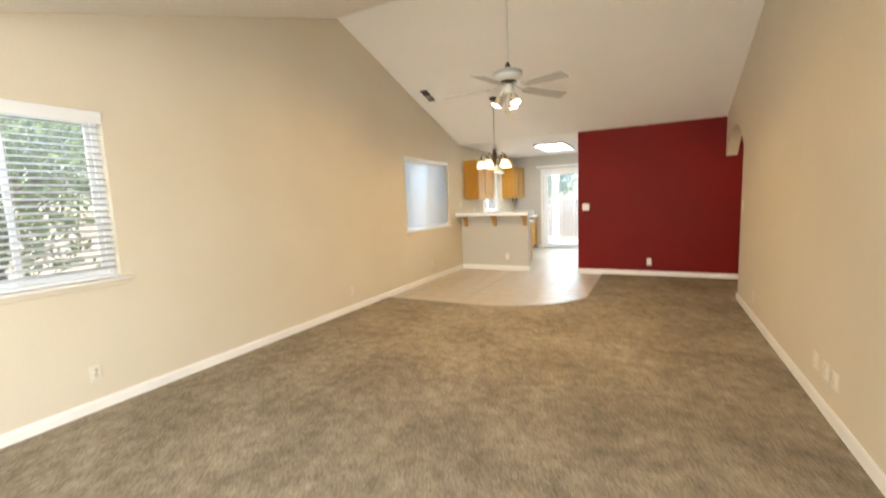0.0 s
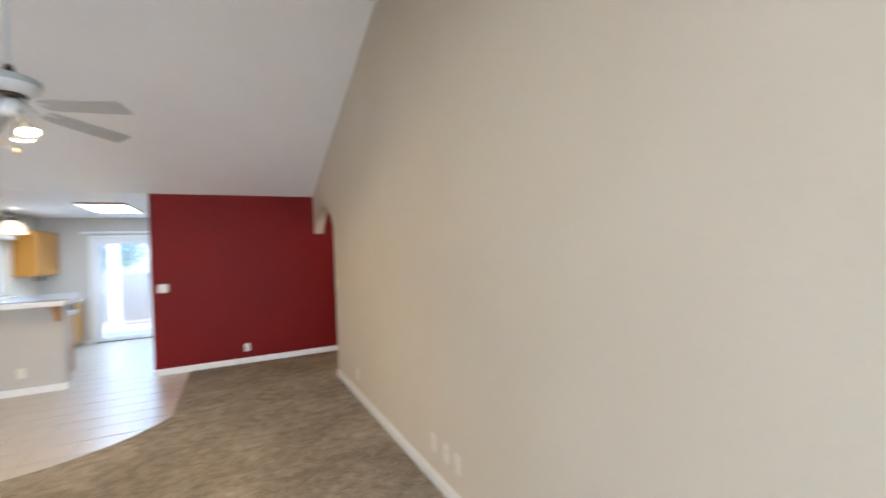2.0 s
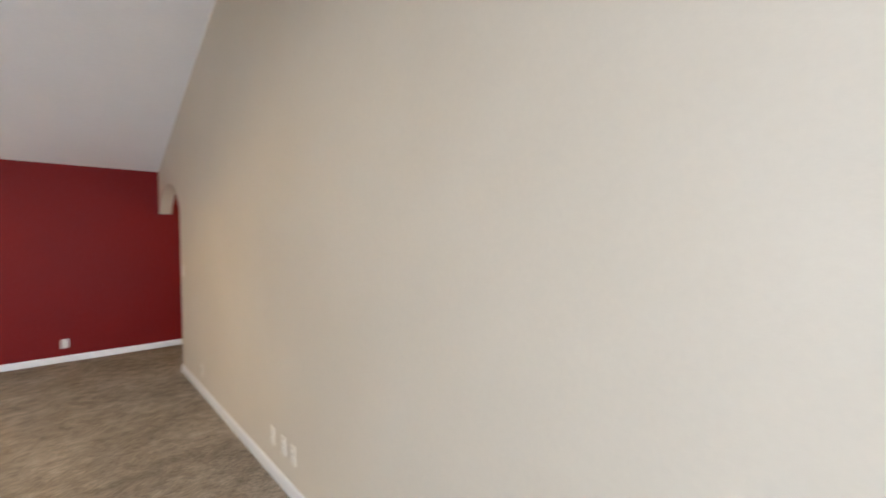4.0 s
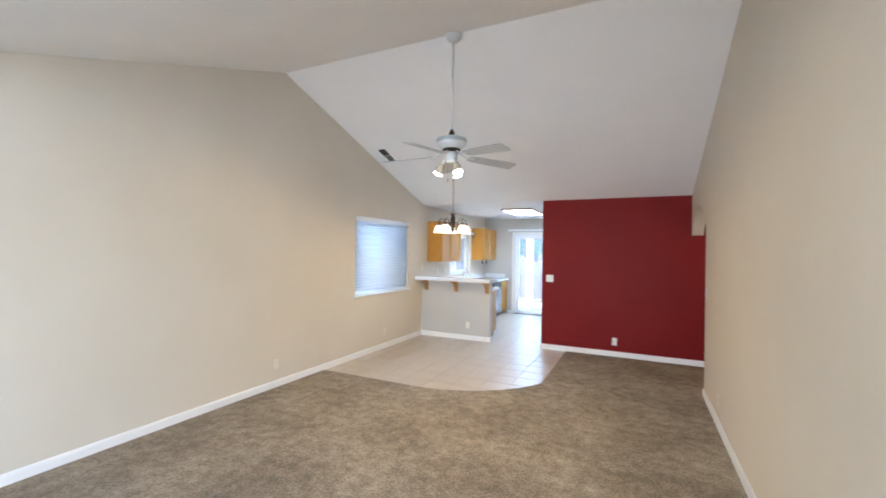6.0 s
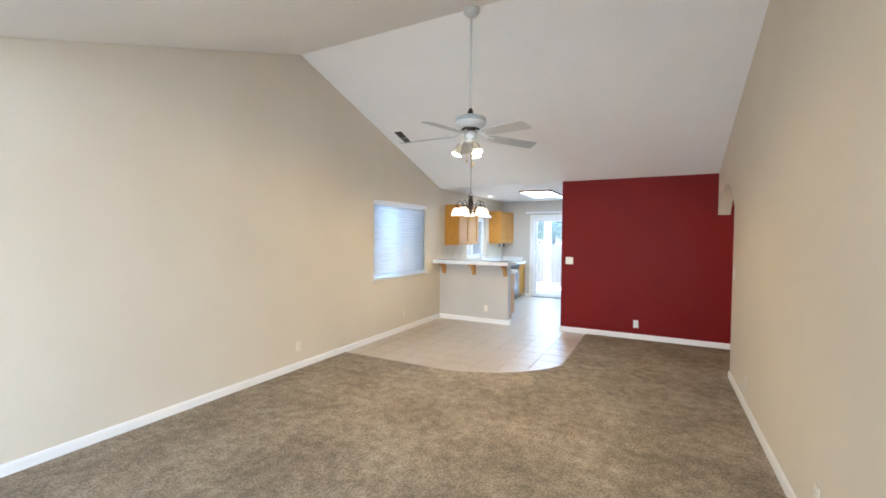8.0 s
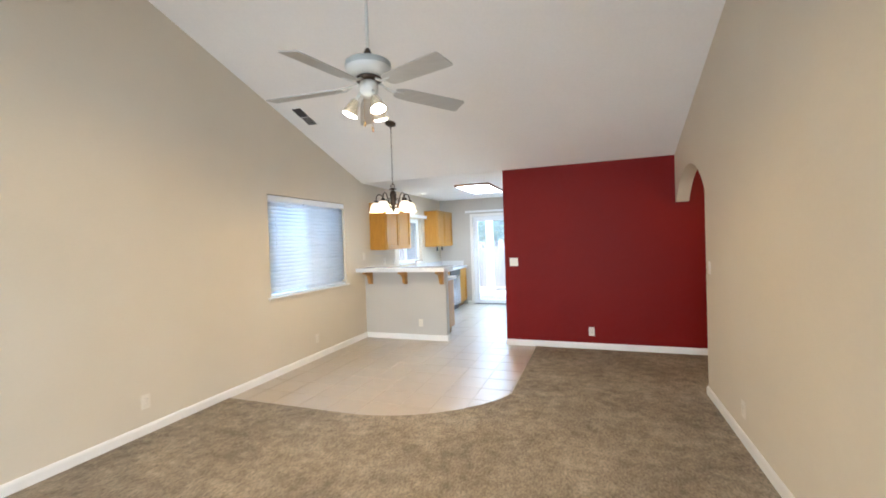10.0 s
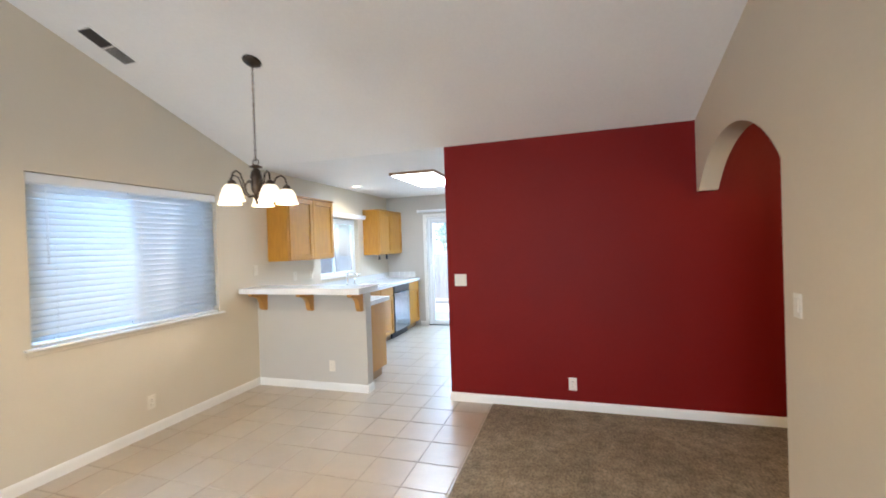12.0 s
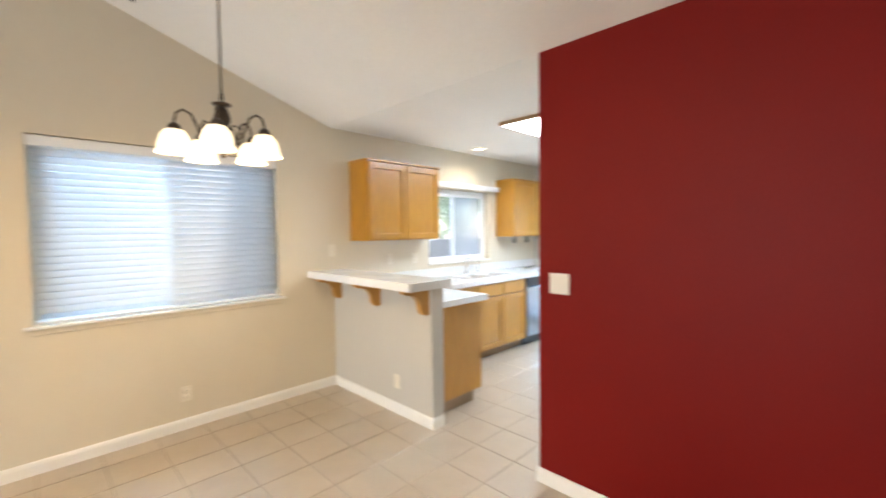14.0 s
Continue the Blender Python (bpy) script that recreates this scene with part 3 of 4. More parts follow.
cm = Matrix.Translation((CX, CY, CZ)) @ Matrix.Rotation(-math.atan(SLOPE), 4, "X")
part("canopy", lathe([(0.0, 0.003), (0.064, 0.003), (0.066, -0.006), (0.050, -0.018), (0.020, -0.030), (0.0, -0.032)], cm, 30), M_BRONZE, ch)
bm = bmesh.new()
z, k = CZ - 0.035, 0
while z > 2.175:
    m = Matrix.Translation((CX, CY, z - 0.014)) @ Matrix.Rotation(radians(90 * (k % 2) + 20), 4, "Z")
    add_tube(bm, [m @ Vector((0.007 * math.cos(i * math.tau / 10), 0, 0.017 * math.sin(i * math.tau / 10))) for i in range(10)], 0.0022, 5, True)
    z -= 0.027
    k += 1
part("chain", bm, M_BRONZE, ch)
part("cord", tube([(CX + 0.003, CY, CZ - 0.03), (CX - 0.003, CY + 0.003, 2.55), (CX, CY, 2.16)], 0.0022, 6), M_BRASS, ch)
at = Matrix.Translation((CX, CY, 0))
part("loop", tube([(CX + 0.026 * math.cos(i * math.tau / 20), CY + 0.0, 2.150 + 0.022 * math.sin(i * math.tau / 20)) for i in range(20)], 0.004, 8, True), M_BRONZE, ch)
part("crown", lathe([(0.0, 2.130), (0.012, 2.130), (0.044, 2.118), (0.046, 2.112), (0.018, 2.106), (0.012, 2.098), (0.0, 2.098)], at), M_BRONZE, ch)
part("body", lathe([(0.0, 2.100), (0.020, 2.100), (0.030, 2.085), (0.040, 2.050), (0.040, 2.030), (0.034, 2.022), (0.036, 1.960), (0.030, 1.930), (0.020, 1.915), (0.030, 1.900), (0.020, 1.880), (0.008, 1.862), (0.012, 1.850), (0.0, 1.842)], at, 28), M_BRONZE, ch)
for k in range(5):
    a = radians(48 + 72 * k)
    d = Vector((math.cos(a), math.sin(a), 0))
    pts = []
    for r, z in ((0.028, 1.905), (0.060, 1.895), (0.095, 1.925), (0.112, 1.985), (0.138, 2.045), (0.172, 2.062), (0.200, 2.042), (0.210, 2.002), (0.210, 1.985)):
        pts.append(Vector((CX, CY, z)) + d * r)
    arm = part("arm", tube(pts, 0.0062, 9), M_BRONZE, ch)
    part("scroll", tube([Vector((CX, CY, z)) + d * r for r, z in ((0.035, 1.985), (0.055, 2.010), (0.080, 2.000), (0.092, 1.965), (0.085, 1.935))], 0.004, 7), M_BRONZE, arm)
    sm = Matrix.Translation(Vector((CX, CY, 0)) + d * 0.210)
    part("cap", lathe([(0.0, 1.994), (0.016, 1.992), (0.026, 1.978), (0.030, 1.962), (0.024, 1.958), (0.0, 1.958)], sm, 20), M_BRONZE, arm)
    sh = part("lamp_shade", lathe([(0.022, 1.962), (0.042, 1.956), (0.060, 1.930), (0.070, 1.895), (0.074, 1.872), (0.084, 1.848), (0.081, 1.847), (0.071, 1.871), (0.067, 1.893), (0.057, 1.927), (0.040, 1.952), (0.020, 1.957)], sm, 28),
              M_SHADE, ch, "lit frosted white glass bell shade")
    part("bulb", lathe([(0.0, 1.950), (0.014, 1.948), (0.020, 1.920), (0.030, 1.890), (0.024, 1.868), (0.0, 1.858)], sm, 16), M_BULB, sh)
    lamp("chandelier_bulb_light", "POINT", Matrix.Translation(sm @ Vector((0, 0, 1.838))), 1.0, WARM, size=0.035)

# ---- ceiling register on the slope ----
vm = Matrix.Translation((0.262, 5.335, ZRIDGE - SLOPE * (5.335 - YRIDGE))) @ Matrix.Rotation(-math.atan(SLOPE), 4, "X")
vent = thing("ceiling_vent", vm.translation, "two-bank metal air register with tilted louvres", "air vent")
bm = bmesh.new()
for a in ((-0.075, 0.075, -0.180, -0.165), (-0.075, 0.075, 0.165, 0.180), (-0.075, -0.060, -0.165, 0.165), (0.060, 0.075, -0.165, 0.165), (-0.060, 0.060, -0.006, 0.006)):
    add_box(bm, a[0], a[2], -0.010, a[1], a[3], -0.0005, 0.002)
bmesh.ops.transform(bm, matrix=vm, verts=bm.verts)
part("frame", bm, M_CEIL, vent)
# Flat dark sheet whose colour stands for the shade inside the duct.
part("backing", prism(rect(-0.060, 0.060, -0.165, 0.165), lambda u, v, d: vm @ Vector((u, v, d - 0.0035)), 0.002), M_DUCTSHADE, vent)
for k in range(22):
    v = -0.157 + 0.0145 * k + (0.0 if k < 11 else 0.009)
    lean = -38 if k < 11 else 28
    bm = box(-0.059, -0.0055, -0.0008, 0.059, 0.0055, 0.0008)
    bmesh.ops.transform(bm, matrix=vm @ Matrix.Translation((0, v, -0.0085)) @ Matrix.Rotation(radians(lean), 4, "X"), verts=bm.verts)
    # First bank of louvres carries the duct's shade colour instead of its own grey.
    part("louvre", bm, M_DUCTSHADE if k < 11 else M_GRILLE, vent)

# ---- kitchen lights ----
kl = thing("ceiling_light", (1.5, 8.62, ZF), "lit fluorescent ceiling box with an oak frame", "ceiling light")
lx0, lx1, ly0, ly1 = 1.20, 1.81, 8.02, 9.24
bm = bmesh.new()
for a in ((lx0, lx1, ly0, ly0 + 0.022), (lx0, lx1, ly1 - 0.022, ly1), (lx0, lx0 + 0.022, ly0 + 0.022, ly1 - 0.022), (lx1 - 0.022, lx1, ly0 + 0.022, ly1 - 0.022)):
    add_box(bm, a[0], a[2], ZF - 0.036, a[1], a[3], ZF - 0.0005, 0.004)
part("frame", bm, M_LFRAME, kl, "oak light frame")
part("diffuser", box(lx0 + 0.0225, ly0 + 0.0225, ZF - 0.034, lx1 - 0.0225, ly1 - 0.0225, ZF - 0.028), M_DIFF, kl, "glowing white acrylic diffuser")
can = thing("recessed_downlight", (0.29, 8.82, ZF), "lit round recessed downlight over the sink", "ceiling light")
part("trim_ring", lathe([(0.060, ZF - 0.0005), (0.092, ZF - 0.0005), (0.090, ZF - 0.008), (0.062, ZF - 0.012), (0.060, ZF - 0.0005)], Matrix.Translation((0.29, 8.82, 0)), 32), M_TRIM, can)
part("lens", lathe([(0.0, ZF - 0.004), (0.0595, ZF - 0.004), (0.0595, ZF - 0.001), (0.0, ZF - 0.001)], Matrix.Translation((0.29, 8.82, 0)), 28), M_CANL, can)
beam("downlight_beam", (0.29, 8.82, ZF - 0.02), (0.29, 8.82, 0), 5.0, (1.0, 0.86, 0.62), 125, 0.05)


# ---- kitchen ----
def panel_door(parent, y0, y1, z0, z1, x, material, knob=False, name="door"):
    """A framed door with a recessed panel, facing east."""
    w = 0.055
    bm = bmesh.new()
    for a in ((y0, y0 + w, z0, z1), (y1 - w, y1, z0, z1), (y0 + w, y1 - w, z0, z0 + w), (y0 + w, y1 - w, z1 - w, z1)):
        add_box(bm, x, a[0], a[2], x + 0.021, a[1], a[3], 0.004)
    d = part(name, bm, material, parent)
    part("panel", box(x + 0.0005, y0 + w - 0.004, z0 + w - 0.004, x + 0.005, y1 - w + 0.004, z1 - w + 0.004), material, d)
    return d


def drawer_front(parent, y0, y1, z0, z1, x, material):
    return part("drawer_front", box(x, y0, z0, x + 0.019, y1, z1, 0.005), material, parent)


def upper_cabinet(y0, y1, n, label):
    c = thing("wall_cabinet", (0.15, (y0 + y1) / 2, 1.372), label, "cabinet", "kitchen wall cabinets")
    bm = box(0.0005, y0, 1.372, 0.285, y1, 2.125, 0.002)
    part("body", bm, M_OAK, c)
    part("crown_strip", box(0.0005, y0 - 0.008, 2.1255, 0.312, y1 + 0.002, 2.145, 0.004), M_OAK, c)
    step = (y1 - y0 - 0.02) / n
    for k in range(n):
        panel_door(c, y0 + 0.014 + k * step, y0 + 0.006 + (k + 1) * step, 1.385, 2.112, 0.2855, M_OAK)
    return c


upper_cabinet(7.195, 8.135, 2, "honey oak two-door wall cabinet above the counter")
upper_cabinet(9.525, 10.495, 2, "honey oak two-door wall cabinet beside the window")
for y in (9.61, 9.91):
    hk = thing("cabinet_hook", (0.25, y, 1.372), "black plastic clip under the wall cabinet", "hook", "hooks under the cabinet")
    part("clip", box(0.232, y - 0.022, 1.285, 0.262, y + 0.022, 1.352, 0.008), M_BLACK, hk)
    part("mount", box(0.236, y - 0.012, 1.3525, 0.258, y + 0.012, 1.3715, 0.002), M_BLACK, hk)

# peninsula base cabinet behind the half wall, end panel to the east
PX = 1.245
pc = thing("base_cabinet", (0.9, 7.42, 0), "oak peninsula base cabinet with a plain end panel", "cabinet", "kitchen base cabinets")
part("end_panel", box(PX - 0.018, YR + 0.1155, 0.10, PX, 7.690, 0.868, 0.002), M_OAK, pc)
part("body", box(0.66, YR + 0.1155, 0.10, PX - 0.0185, 7.670, 0.868), M_OAK, pc)
part("toe_kick", box(0.66, YR + 0.1155, 0.0, PX - 0.03, 7.61, 0.0995), M_TOE, pc)

X1 = 0.605
sb = thing("base_cabinet", (0.3, 8.5, 0), "oak sink base cabinet with doors and drawer fronts", "cabinet", "kitchen base cabinets")
part("body", box(0.0005, 7.70, 0.10, X1 - 0.0005, 9.318, 0.868, 0.002), M_OAK, sb)
part("toe_kick", box(0.0005, 7.70, 0.0, X1 - 0.07, 9.318, 0.0995), M_TOE, sb)
for a, b in ((7.93, 8.38), (8.395, 8.845), (8.86, 9.305)):
    drawer_front(sb, a, b, 0.715, 0.852, X1, M_OAK)
    panel_door(sb, a, b, 0.118, 0.700, X1, M_OAK)
dw = thing("dishwasher", (0.3, 9.65, 0), "black and stainless built-in dishwasher", "dishwasher")
part("tub", box(0.02, 9.322, 0.09, X1 - 0.001, 9.978, 0.866), M_BLACK, dw)
part("front", box(X1, 9.335, 0.115, X1 + 0.03, 9.965, 0.745, 0.006), M_STEEL, dw, "stainless dishwasher front")
part("control_panel", box(X1, 9.335, 0.750, X1 + 0.034, 9.965, 0.862, 0.008), M_BLACK, dw)
part("side_trim", box(X1, 9.319, 0.10, X1 + 0.033, 9.334, 0.862), M_BLACK, dw)
part("handle", tube([(X1 + 0.034, 9.42, 0.735), (X1 + 0.058, 9.44, 0.735), (X1 + 0.058, 9.86, 0.735), (X1 + 0.034, 9.88, 0.735)], 0.008), M_STEEL, dw)
part("kick_plate", box(X1 - 0.06, 9.325, 0.005, X1 - 0.03, 9.975, 0.0895), M_BLACK, dw)
ec = thing("base_cabinet", (0.3, 10.24, 0), "oak base cabinet with one drawer and door", "cabinet", "kitchen base cabinets")
part("body", box(0.0005, 9.982, 0.10, X1 - 0.0005, 10.495, 0.868, 0.002), M_OAK, ec)
part("toe_kick", box(0.0005, 9.982, 0.0, X1 - 0.07, 10.495, 0.0995), M_TOE, ec)
drawer_front(ec, 9.995, 10.46, 0.715, 0.852, X1, M_OAK)
panel_door(ec, 9.995, 10.46, 0.118, 0.700, X1, M_OAK)

# worktop, sink and bar
top = thing("worktop", (0.3, 8.8, 0.91), "white tiled kitchen worktop with low backsplash", "worktop")
part("worktop_run", prism([(0.0005, YR + 0.116), (PX + 0.030, YR + 0.116), (PX + 0.030, 7.725), (0.64, 7.725), (0.64, 10.4995), (0.0005, 10.4995)],
     lambda u, v, d: (u, v, 0.8685 + d), 0.0415, [rect(0.13, 0.55, 8.46, 9.18)]), M_COUNTER, top)
bm = box(PX + 0.0305, YR + 0.116, 0.862, PX + 0.040, 7.735, 0.912, 0.003)
add_box(bm, 0.641, 7.7255, 0.862, PX + 0.0305, 7.735, 0.912, 0.003)
add_box(bm, 0.6405, 7.736, 0.862, 0.650, 10.4995, 0.912, 0.003)
part("edge_tiles", bm, M_COUNTER, top)
bs = box(-0.0047, -0.053, -0.0537, 0.0047, 0.053, 0.0537, bevel=0.0015, seg=1)
splash = bpy.data.meshes.new("backsplash_tile")
bs.to_mesh(splash)
bs.free()
splash.materials.append(M_COUNTER)
for k in range(31):
    s = new("backsplash_tile", splash)
    s.parent = top
    s.location = Vector((0.0052, YR + 0.173 + 0.1085 * k, 0.9643)) - top.location
for k in range(5):
    s = new("backsplash_tile", splash)
    s.parent = top
    s.matrix_basis = pose(0.066 + 0.1085 * k - top.location.x, YK - 0.0052 - top.location.y, 0.9643 - top.location.z, 0, 0, 90)
sink = thing("kitchen_sink", (0.34, 8.82, 0.91), "white double-bowl drop-in kitchen sink", "sink")
bm = bmesh.new()
for a in ((0.115, 0.565, 8.445, 8.475), (0.115, 0.565, 9.165, 9.195), (0.115, 0.150, 8.475, 9.165), (0.530, 0.565, 8.475, 9.165), (0.150, 0.530, 8.805, 8.835)):
    add_box(bm, a[0], a[2], 0.9105, a[1], a[3], 0.922, 0.004)
part("rim", bm, M_COUNTER, sink)
for a, b in ((8.476, 8.804), (8.836, 9.164)):
    bm = bmesh.new()
    for c in ((0.151, 0.158, a, b), (0.522, 0.529, a, b), (0.158, 0.522, a, a + 0.007), (0.158, 0.522, b - 0.007, b)):
        add_box(bm, c[0], c[2], 0.735, c[1], c[3], 0.912)
    add_box(bm, 0.151, a, 0.727, 0.529, b, 0.7345)
    part("bowl", bm, M_COUNTER, sink)
fc = thing("faucet", (0.09, 8.80, 0.91), "chrome single-lever kitchen faucet", "faucet")
part("base", lathe([(0.0, 0.935), (0.020, 0.935), (0.028, 0.922), (0.030, 0.9105), (0.0, 0.9105)], Matrix.Translation((0.085, 8.80, 0))), M_CHROME, fc)
part("spout", tube([(0.085, 8.80, 0.93), (0.085, 8.80, 1.06), (0.105, 8.805, 1.105), (0.16, 8.81, 1.125), (0.24, 8.82, 1.095), (0.27, 8.825, 1.065)], [0.017, 0.016, 0.014, 0.012, 0.011, 0.012], 12), M_CHROME, fc)
part("lever", tube([(0.085, 8.80, 1.08), (0.075, 8.80, 1.12), (0.100, 8.86, 1.155), (0.115, 8.90, 1.165)], [0.012, 0.010, 0.007, 0.006], 10), M_CHROME, fc)
part("sprayer", lathe([(0, 1.03), (0.012, 1.025), (0.014, 0.98), (0.018, 0.93), (0.020, 0.9105), (0, 0.9105)], Matrix.Translation((0.085, 9.02, 0)), 16), M_CHROME, fc)

bar = thing("breakfast_bar", (0.7, 6.92, 1.06), "white tiled breakfast bar counter with square edge", "bar counter")
BX, BY0, BY1 = 1.435, 6.728, 7.135
part("bar_slab", box(0.0005, BY0 + 0.010, 1.0555, BX - 0.010, BY1 - 0.010, 1.104, 0.003), M_COUNTER, bar)
bm = bmesh.new()
n = 9
step = BX / n
for k in range(n):
    add_box(bm, 0.001 + k * step, BY0, 1.048, (k + 1) * step + 0.0002, BY0 + 0.0095, 1.107, 0.0012, 1)
for k in range(3):
    s = (BY1 - BY0 - 0.002) / 3
    add_box(bm, BX - 0.0095, BY0 + 0.0105 + k * s * 0.97, 1.048, BX, BY0 + 0.0100 + (k + 1) * s * 0.97, 1.107, 0.0012, 1)
part("edge_tiles", bm, M_COUNTER, bar)


def corbel_outline():
    pts = [(0.0, 1.0475), (0.235, 1.0475), (0.235, 1.022), (0.215, 1.012)]
    for i in range(9):
        a = math.pi / 2 * i / 8
        pts.append((0.205 - 0.125 * math.sin(a), 1.010 - 0.105 * (1 - math.cos(a))))
    for i in range(1, 7):
        a = math.pi / 2 * i / 6
        pts.append((0.080 - 0.018 * (1 - math.cos(a)) - 0.002, 0.905 - 0.040 * math.sin(a)))
    pts += [(0.050, 0.850), (0.030, 0.845), (0.0, 0.850)]
    return pts


first = None
for x in (0.115, 0.715, 1.305):
    if first is None:
        first = thing("bar_bracket", (x, YR, 0.85), "carved oak bracket under the breakfast bar", "bracket", "brackets under the bar")
        part("corbel", prism(corbel_outline(), lambda u, v, d: (x - 0.024 + d, YR - 0.0005 - u, v), 0.048), M_OAKD, first)
        part("cleat", box(x - 0.032, YR - 0.245, 1.0480, x + 0.032, YR - 0.0005, 1.0550), M_OAKD, first)
    else:
        copy_thing(first, Matrix.Translation((x, YR, 0.85)))


# ---- outlets and switches: built facing south at the origin ----
def wall_plate(kind, m, label, wide=1, paint=None):
    paint = paint or M_PLATE
    name = "light_switch" if kind == "switch" else "wall_outlet"
    p = thing(name, (0, 0, 0), label, "switch" if kind == "switch" else "outlet", "wall plates")
    w = 0.035 + 0.023 * (wide - 1)
    part("plate", box(-w, -0.0065, -0.057, w, -0.0005, 0.057, 0.003), paint, p)
    for g in range(wide):
        gx = (g - (wide - 1) / 2) * 0.046
        if kind == "switch":
            part("rocker", box(gx - 0.016, -0.010, -0.032, gx + 0.016, -0.0066, 0.032, 0.0015), paint, p)
        else:
            for dz in (-0.021, 0.021):
                s = part("socket", lathe([(0, 0.0026), (0.016, 0.0026), (0.0172, 0.0), (0, 0.0)], Matrix.Translation((gx, -0.0066, dz)) @ Matrix.Rotation(radians(90), 4, "X"), 18), paint, p)
                # Slots are raised strips; the shade of the holes is in their dark colour.
                bm = box(gx - 0.0075, -0.0098, dz - 0.001, gx - 0.0055, -0.0093, dz + 0.008)
                add_box(bm, gx + 0.0055, -0.0098, dz - 0.001, gx + 0.0075, -0.0093, dz + 0.007)
                part("slot", bm, M_SLOT, s)
            part("screw", lathe([(0, 0.0016), (0.003, 0.0012), (0.0034, 0), (0, 0)], Matrix.Translation((gx, -0.0066, 0)) @ Matrix.Rotation(radians(90), 4, "X"), 10), M_CHROME, p)
    p.matrix_basis = m
    return p


def on_west(y, z):
    return pose(0, y, z, 0, 0, 90)


def on_east(y, z):
    return pose(W, y, z, 0, 0, -90)


wall_plate("outlet", pose(3.372, YR, 0.232), "ivory outlet low on the red wall")
wall_plate("switch", pose(2.377, YR, 1.160), "ivory double switch plate on the red wall", 2)
wall_plate("outlet", pose(0.94, YR, 0.258), "almond outlet low on the peninsula wall", paint=M_ALMOND)
ow = wall_plate("outlet", on_west(5.742, 0.266), "almond outlet low on the beige wall", paint=M_ALMOND)
for y, z in ((3.545, 0.265), (0.80, 0.27)):
    copy_thing(ow, on_west(y, z))
for y, z in ((4.65, 0.242), (2.60, 0.267), (2.455, 0.265), (2.78, 0.267)):
    copy_thing(ow, on_east(y, z))
wall_plate("switch", on_east(5.465, 1.168), "ivory switch plate beside the archway", 1)
wall_plate("switch", on_west(6.985, 1.285), "almond switch plate above the bar", 1, M_ALMOND)
kw = wall_plate("outlet", on_west(7.67, 1.165), "almond outlet above the worktop", paint=M_ALMOND)
copy_thing(kw, on_west(8.02, 1.155))

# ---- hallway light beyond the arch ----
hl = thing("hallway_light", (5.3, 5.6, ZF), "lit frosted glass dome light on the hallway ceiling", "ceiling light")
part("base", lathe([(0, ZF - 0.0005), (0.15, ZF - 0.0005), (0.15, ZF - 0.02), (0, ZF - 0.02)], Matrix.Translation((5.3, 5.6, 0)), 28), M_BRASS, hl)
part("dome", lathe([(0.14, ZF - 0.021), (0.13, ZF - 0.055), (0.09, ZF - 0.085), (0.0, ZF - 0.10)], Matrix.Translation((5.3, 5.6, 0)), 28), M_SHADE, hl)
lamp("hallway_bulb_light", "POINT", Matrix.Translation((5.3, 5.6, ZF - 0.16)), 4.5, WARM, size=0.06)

# ---- outside ----
solid("ground", box(-300, -300, -0.40, 300, 300, -0.16), M_GROUND, "dry bare yard soil", "ground")
solid("patio", box(-1.2, YK + WT + 0.001, -0.159, 5.5, 13.4, -0.03, 0.01), M_PATIO, "pale concrete patio slab", "patio")


def fence(a, b, label, h=1.46):
    a, b = Vector((*a, 0)), Vector((*b, 0))
    d = (b - a).normalized()
    nrm = Vector((-d.y, d.x, 0))
    f = thing("fence", (*a.xy, -0.16), label, "fence")
    rng = random.Random(9)
    m0 = Matrix((( d.x, nrm.x, 0, 0), (d.y, nrm.y, 0, 0), (0, 0, 1, 0), (0, 0, 0, 1)))
    bm = box(-0.069, -0.009, 0, 0.069, 0.009, h - 0.03, 0.002, 1)
    for v in bm.verts:
        if v.co.z > h - 0.05 and abs(v.co.x) > 0.06:
            v.co.z -= 0.03
    data = bpy.data.meshes.new("board")
    bm.to_mesh(data)
    bm.free()
    data.materials.append(M_FENCE)
    length = (b - a).length
    for k in range(int(length / 0.145)):
        o = new("board", data)
        o.parent = f
        o.matrix_basis = Matrix.Translation(d * (0.07 + 0.145 * k) + Vector((0, 0, rng.uniform(-0.01, 0.01)))) @ m0 @ Matrix.Rotation(rng.uniform(-0.006, 0.006), 4, "Y")
    for z in (0.30, h - 0.30):
        bm = box(0, 0.0095, z - 0.04, length, 0.05, z + 0.04)
        bmesh.ops.transform(bm, matrix=Matrix.Translation((*a.xy, -0.16)) @ m0, verts=bm.verts)
        part("rail", bm, M_FENCE, f)
    for k in range(int(length / 2.4) + 1):
        bm = box(2.4 * k - 0.045, 0.051, 0, 2.4 * k + 0.045, 0.14, h + 0.06, 0.004)
        bmesh.ops.transform(bm, matrix=Matrix.Translation((*a.xy, -0.16)) @ m0, verts=bm.verts)
        part("post", bm, M_FENCE, f)
    return f


fence((-4.2, 15.6), (7.2, 15.6), "weathered grey board fence behind the patio")
fence((-4.2, 5.0), (-4.2, 15.5), "weathered grey board fence along the side yard")
pp = thing("patio_post", (0.60, 13.0, -0.03), "white painted patio cover post", "post")
part("post", box(0.51, 12.91, -0.03, 0.69, 13.09, 2.42, 0.006), M_TRIM, pp)
part("base", box(0.49, 12.89, -0.03, 0.71, 13.11, 0.12, 0.006), M_TRIM, pp)
part("beam", box(-1.2, 12.93, 2.4205, 5.5, 13.07, 2.62, 0.006), M_TRIM, pp)


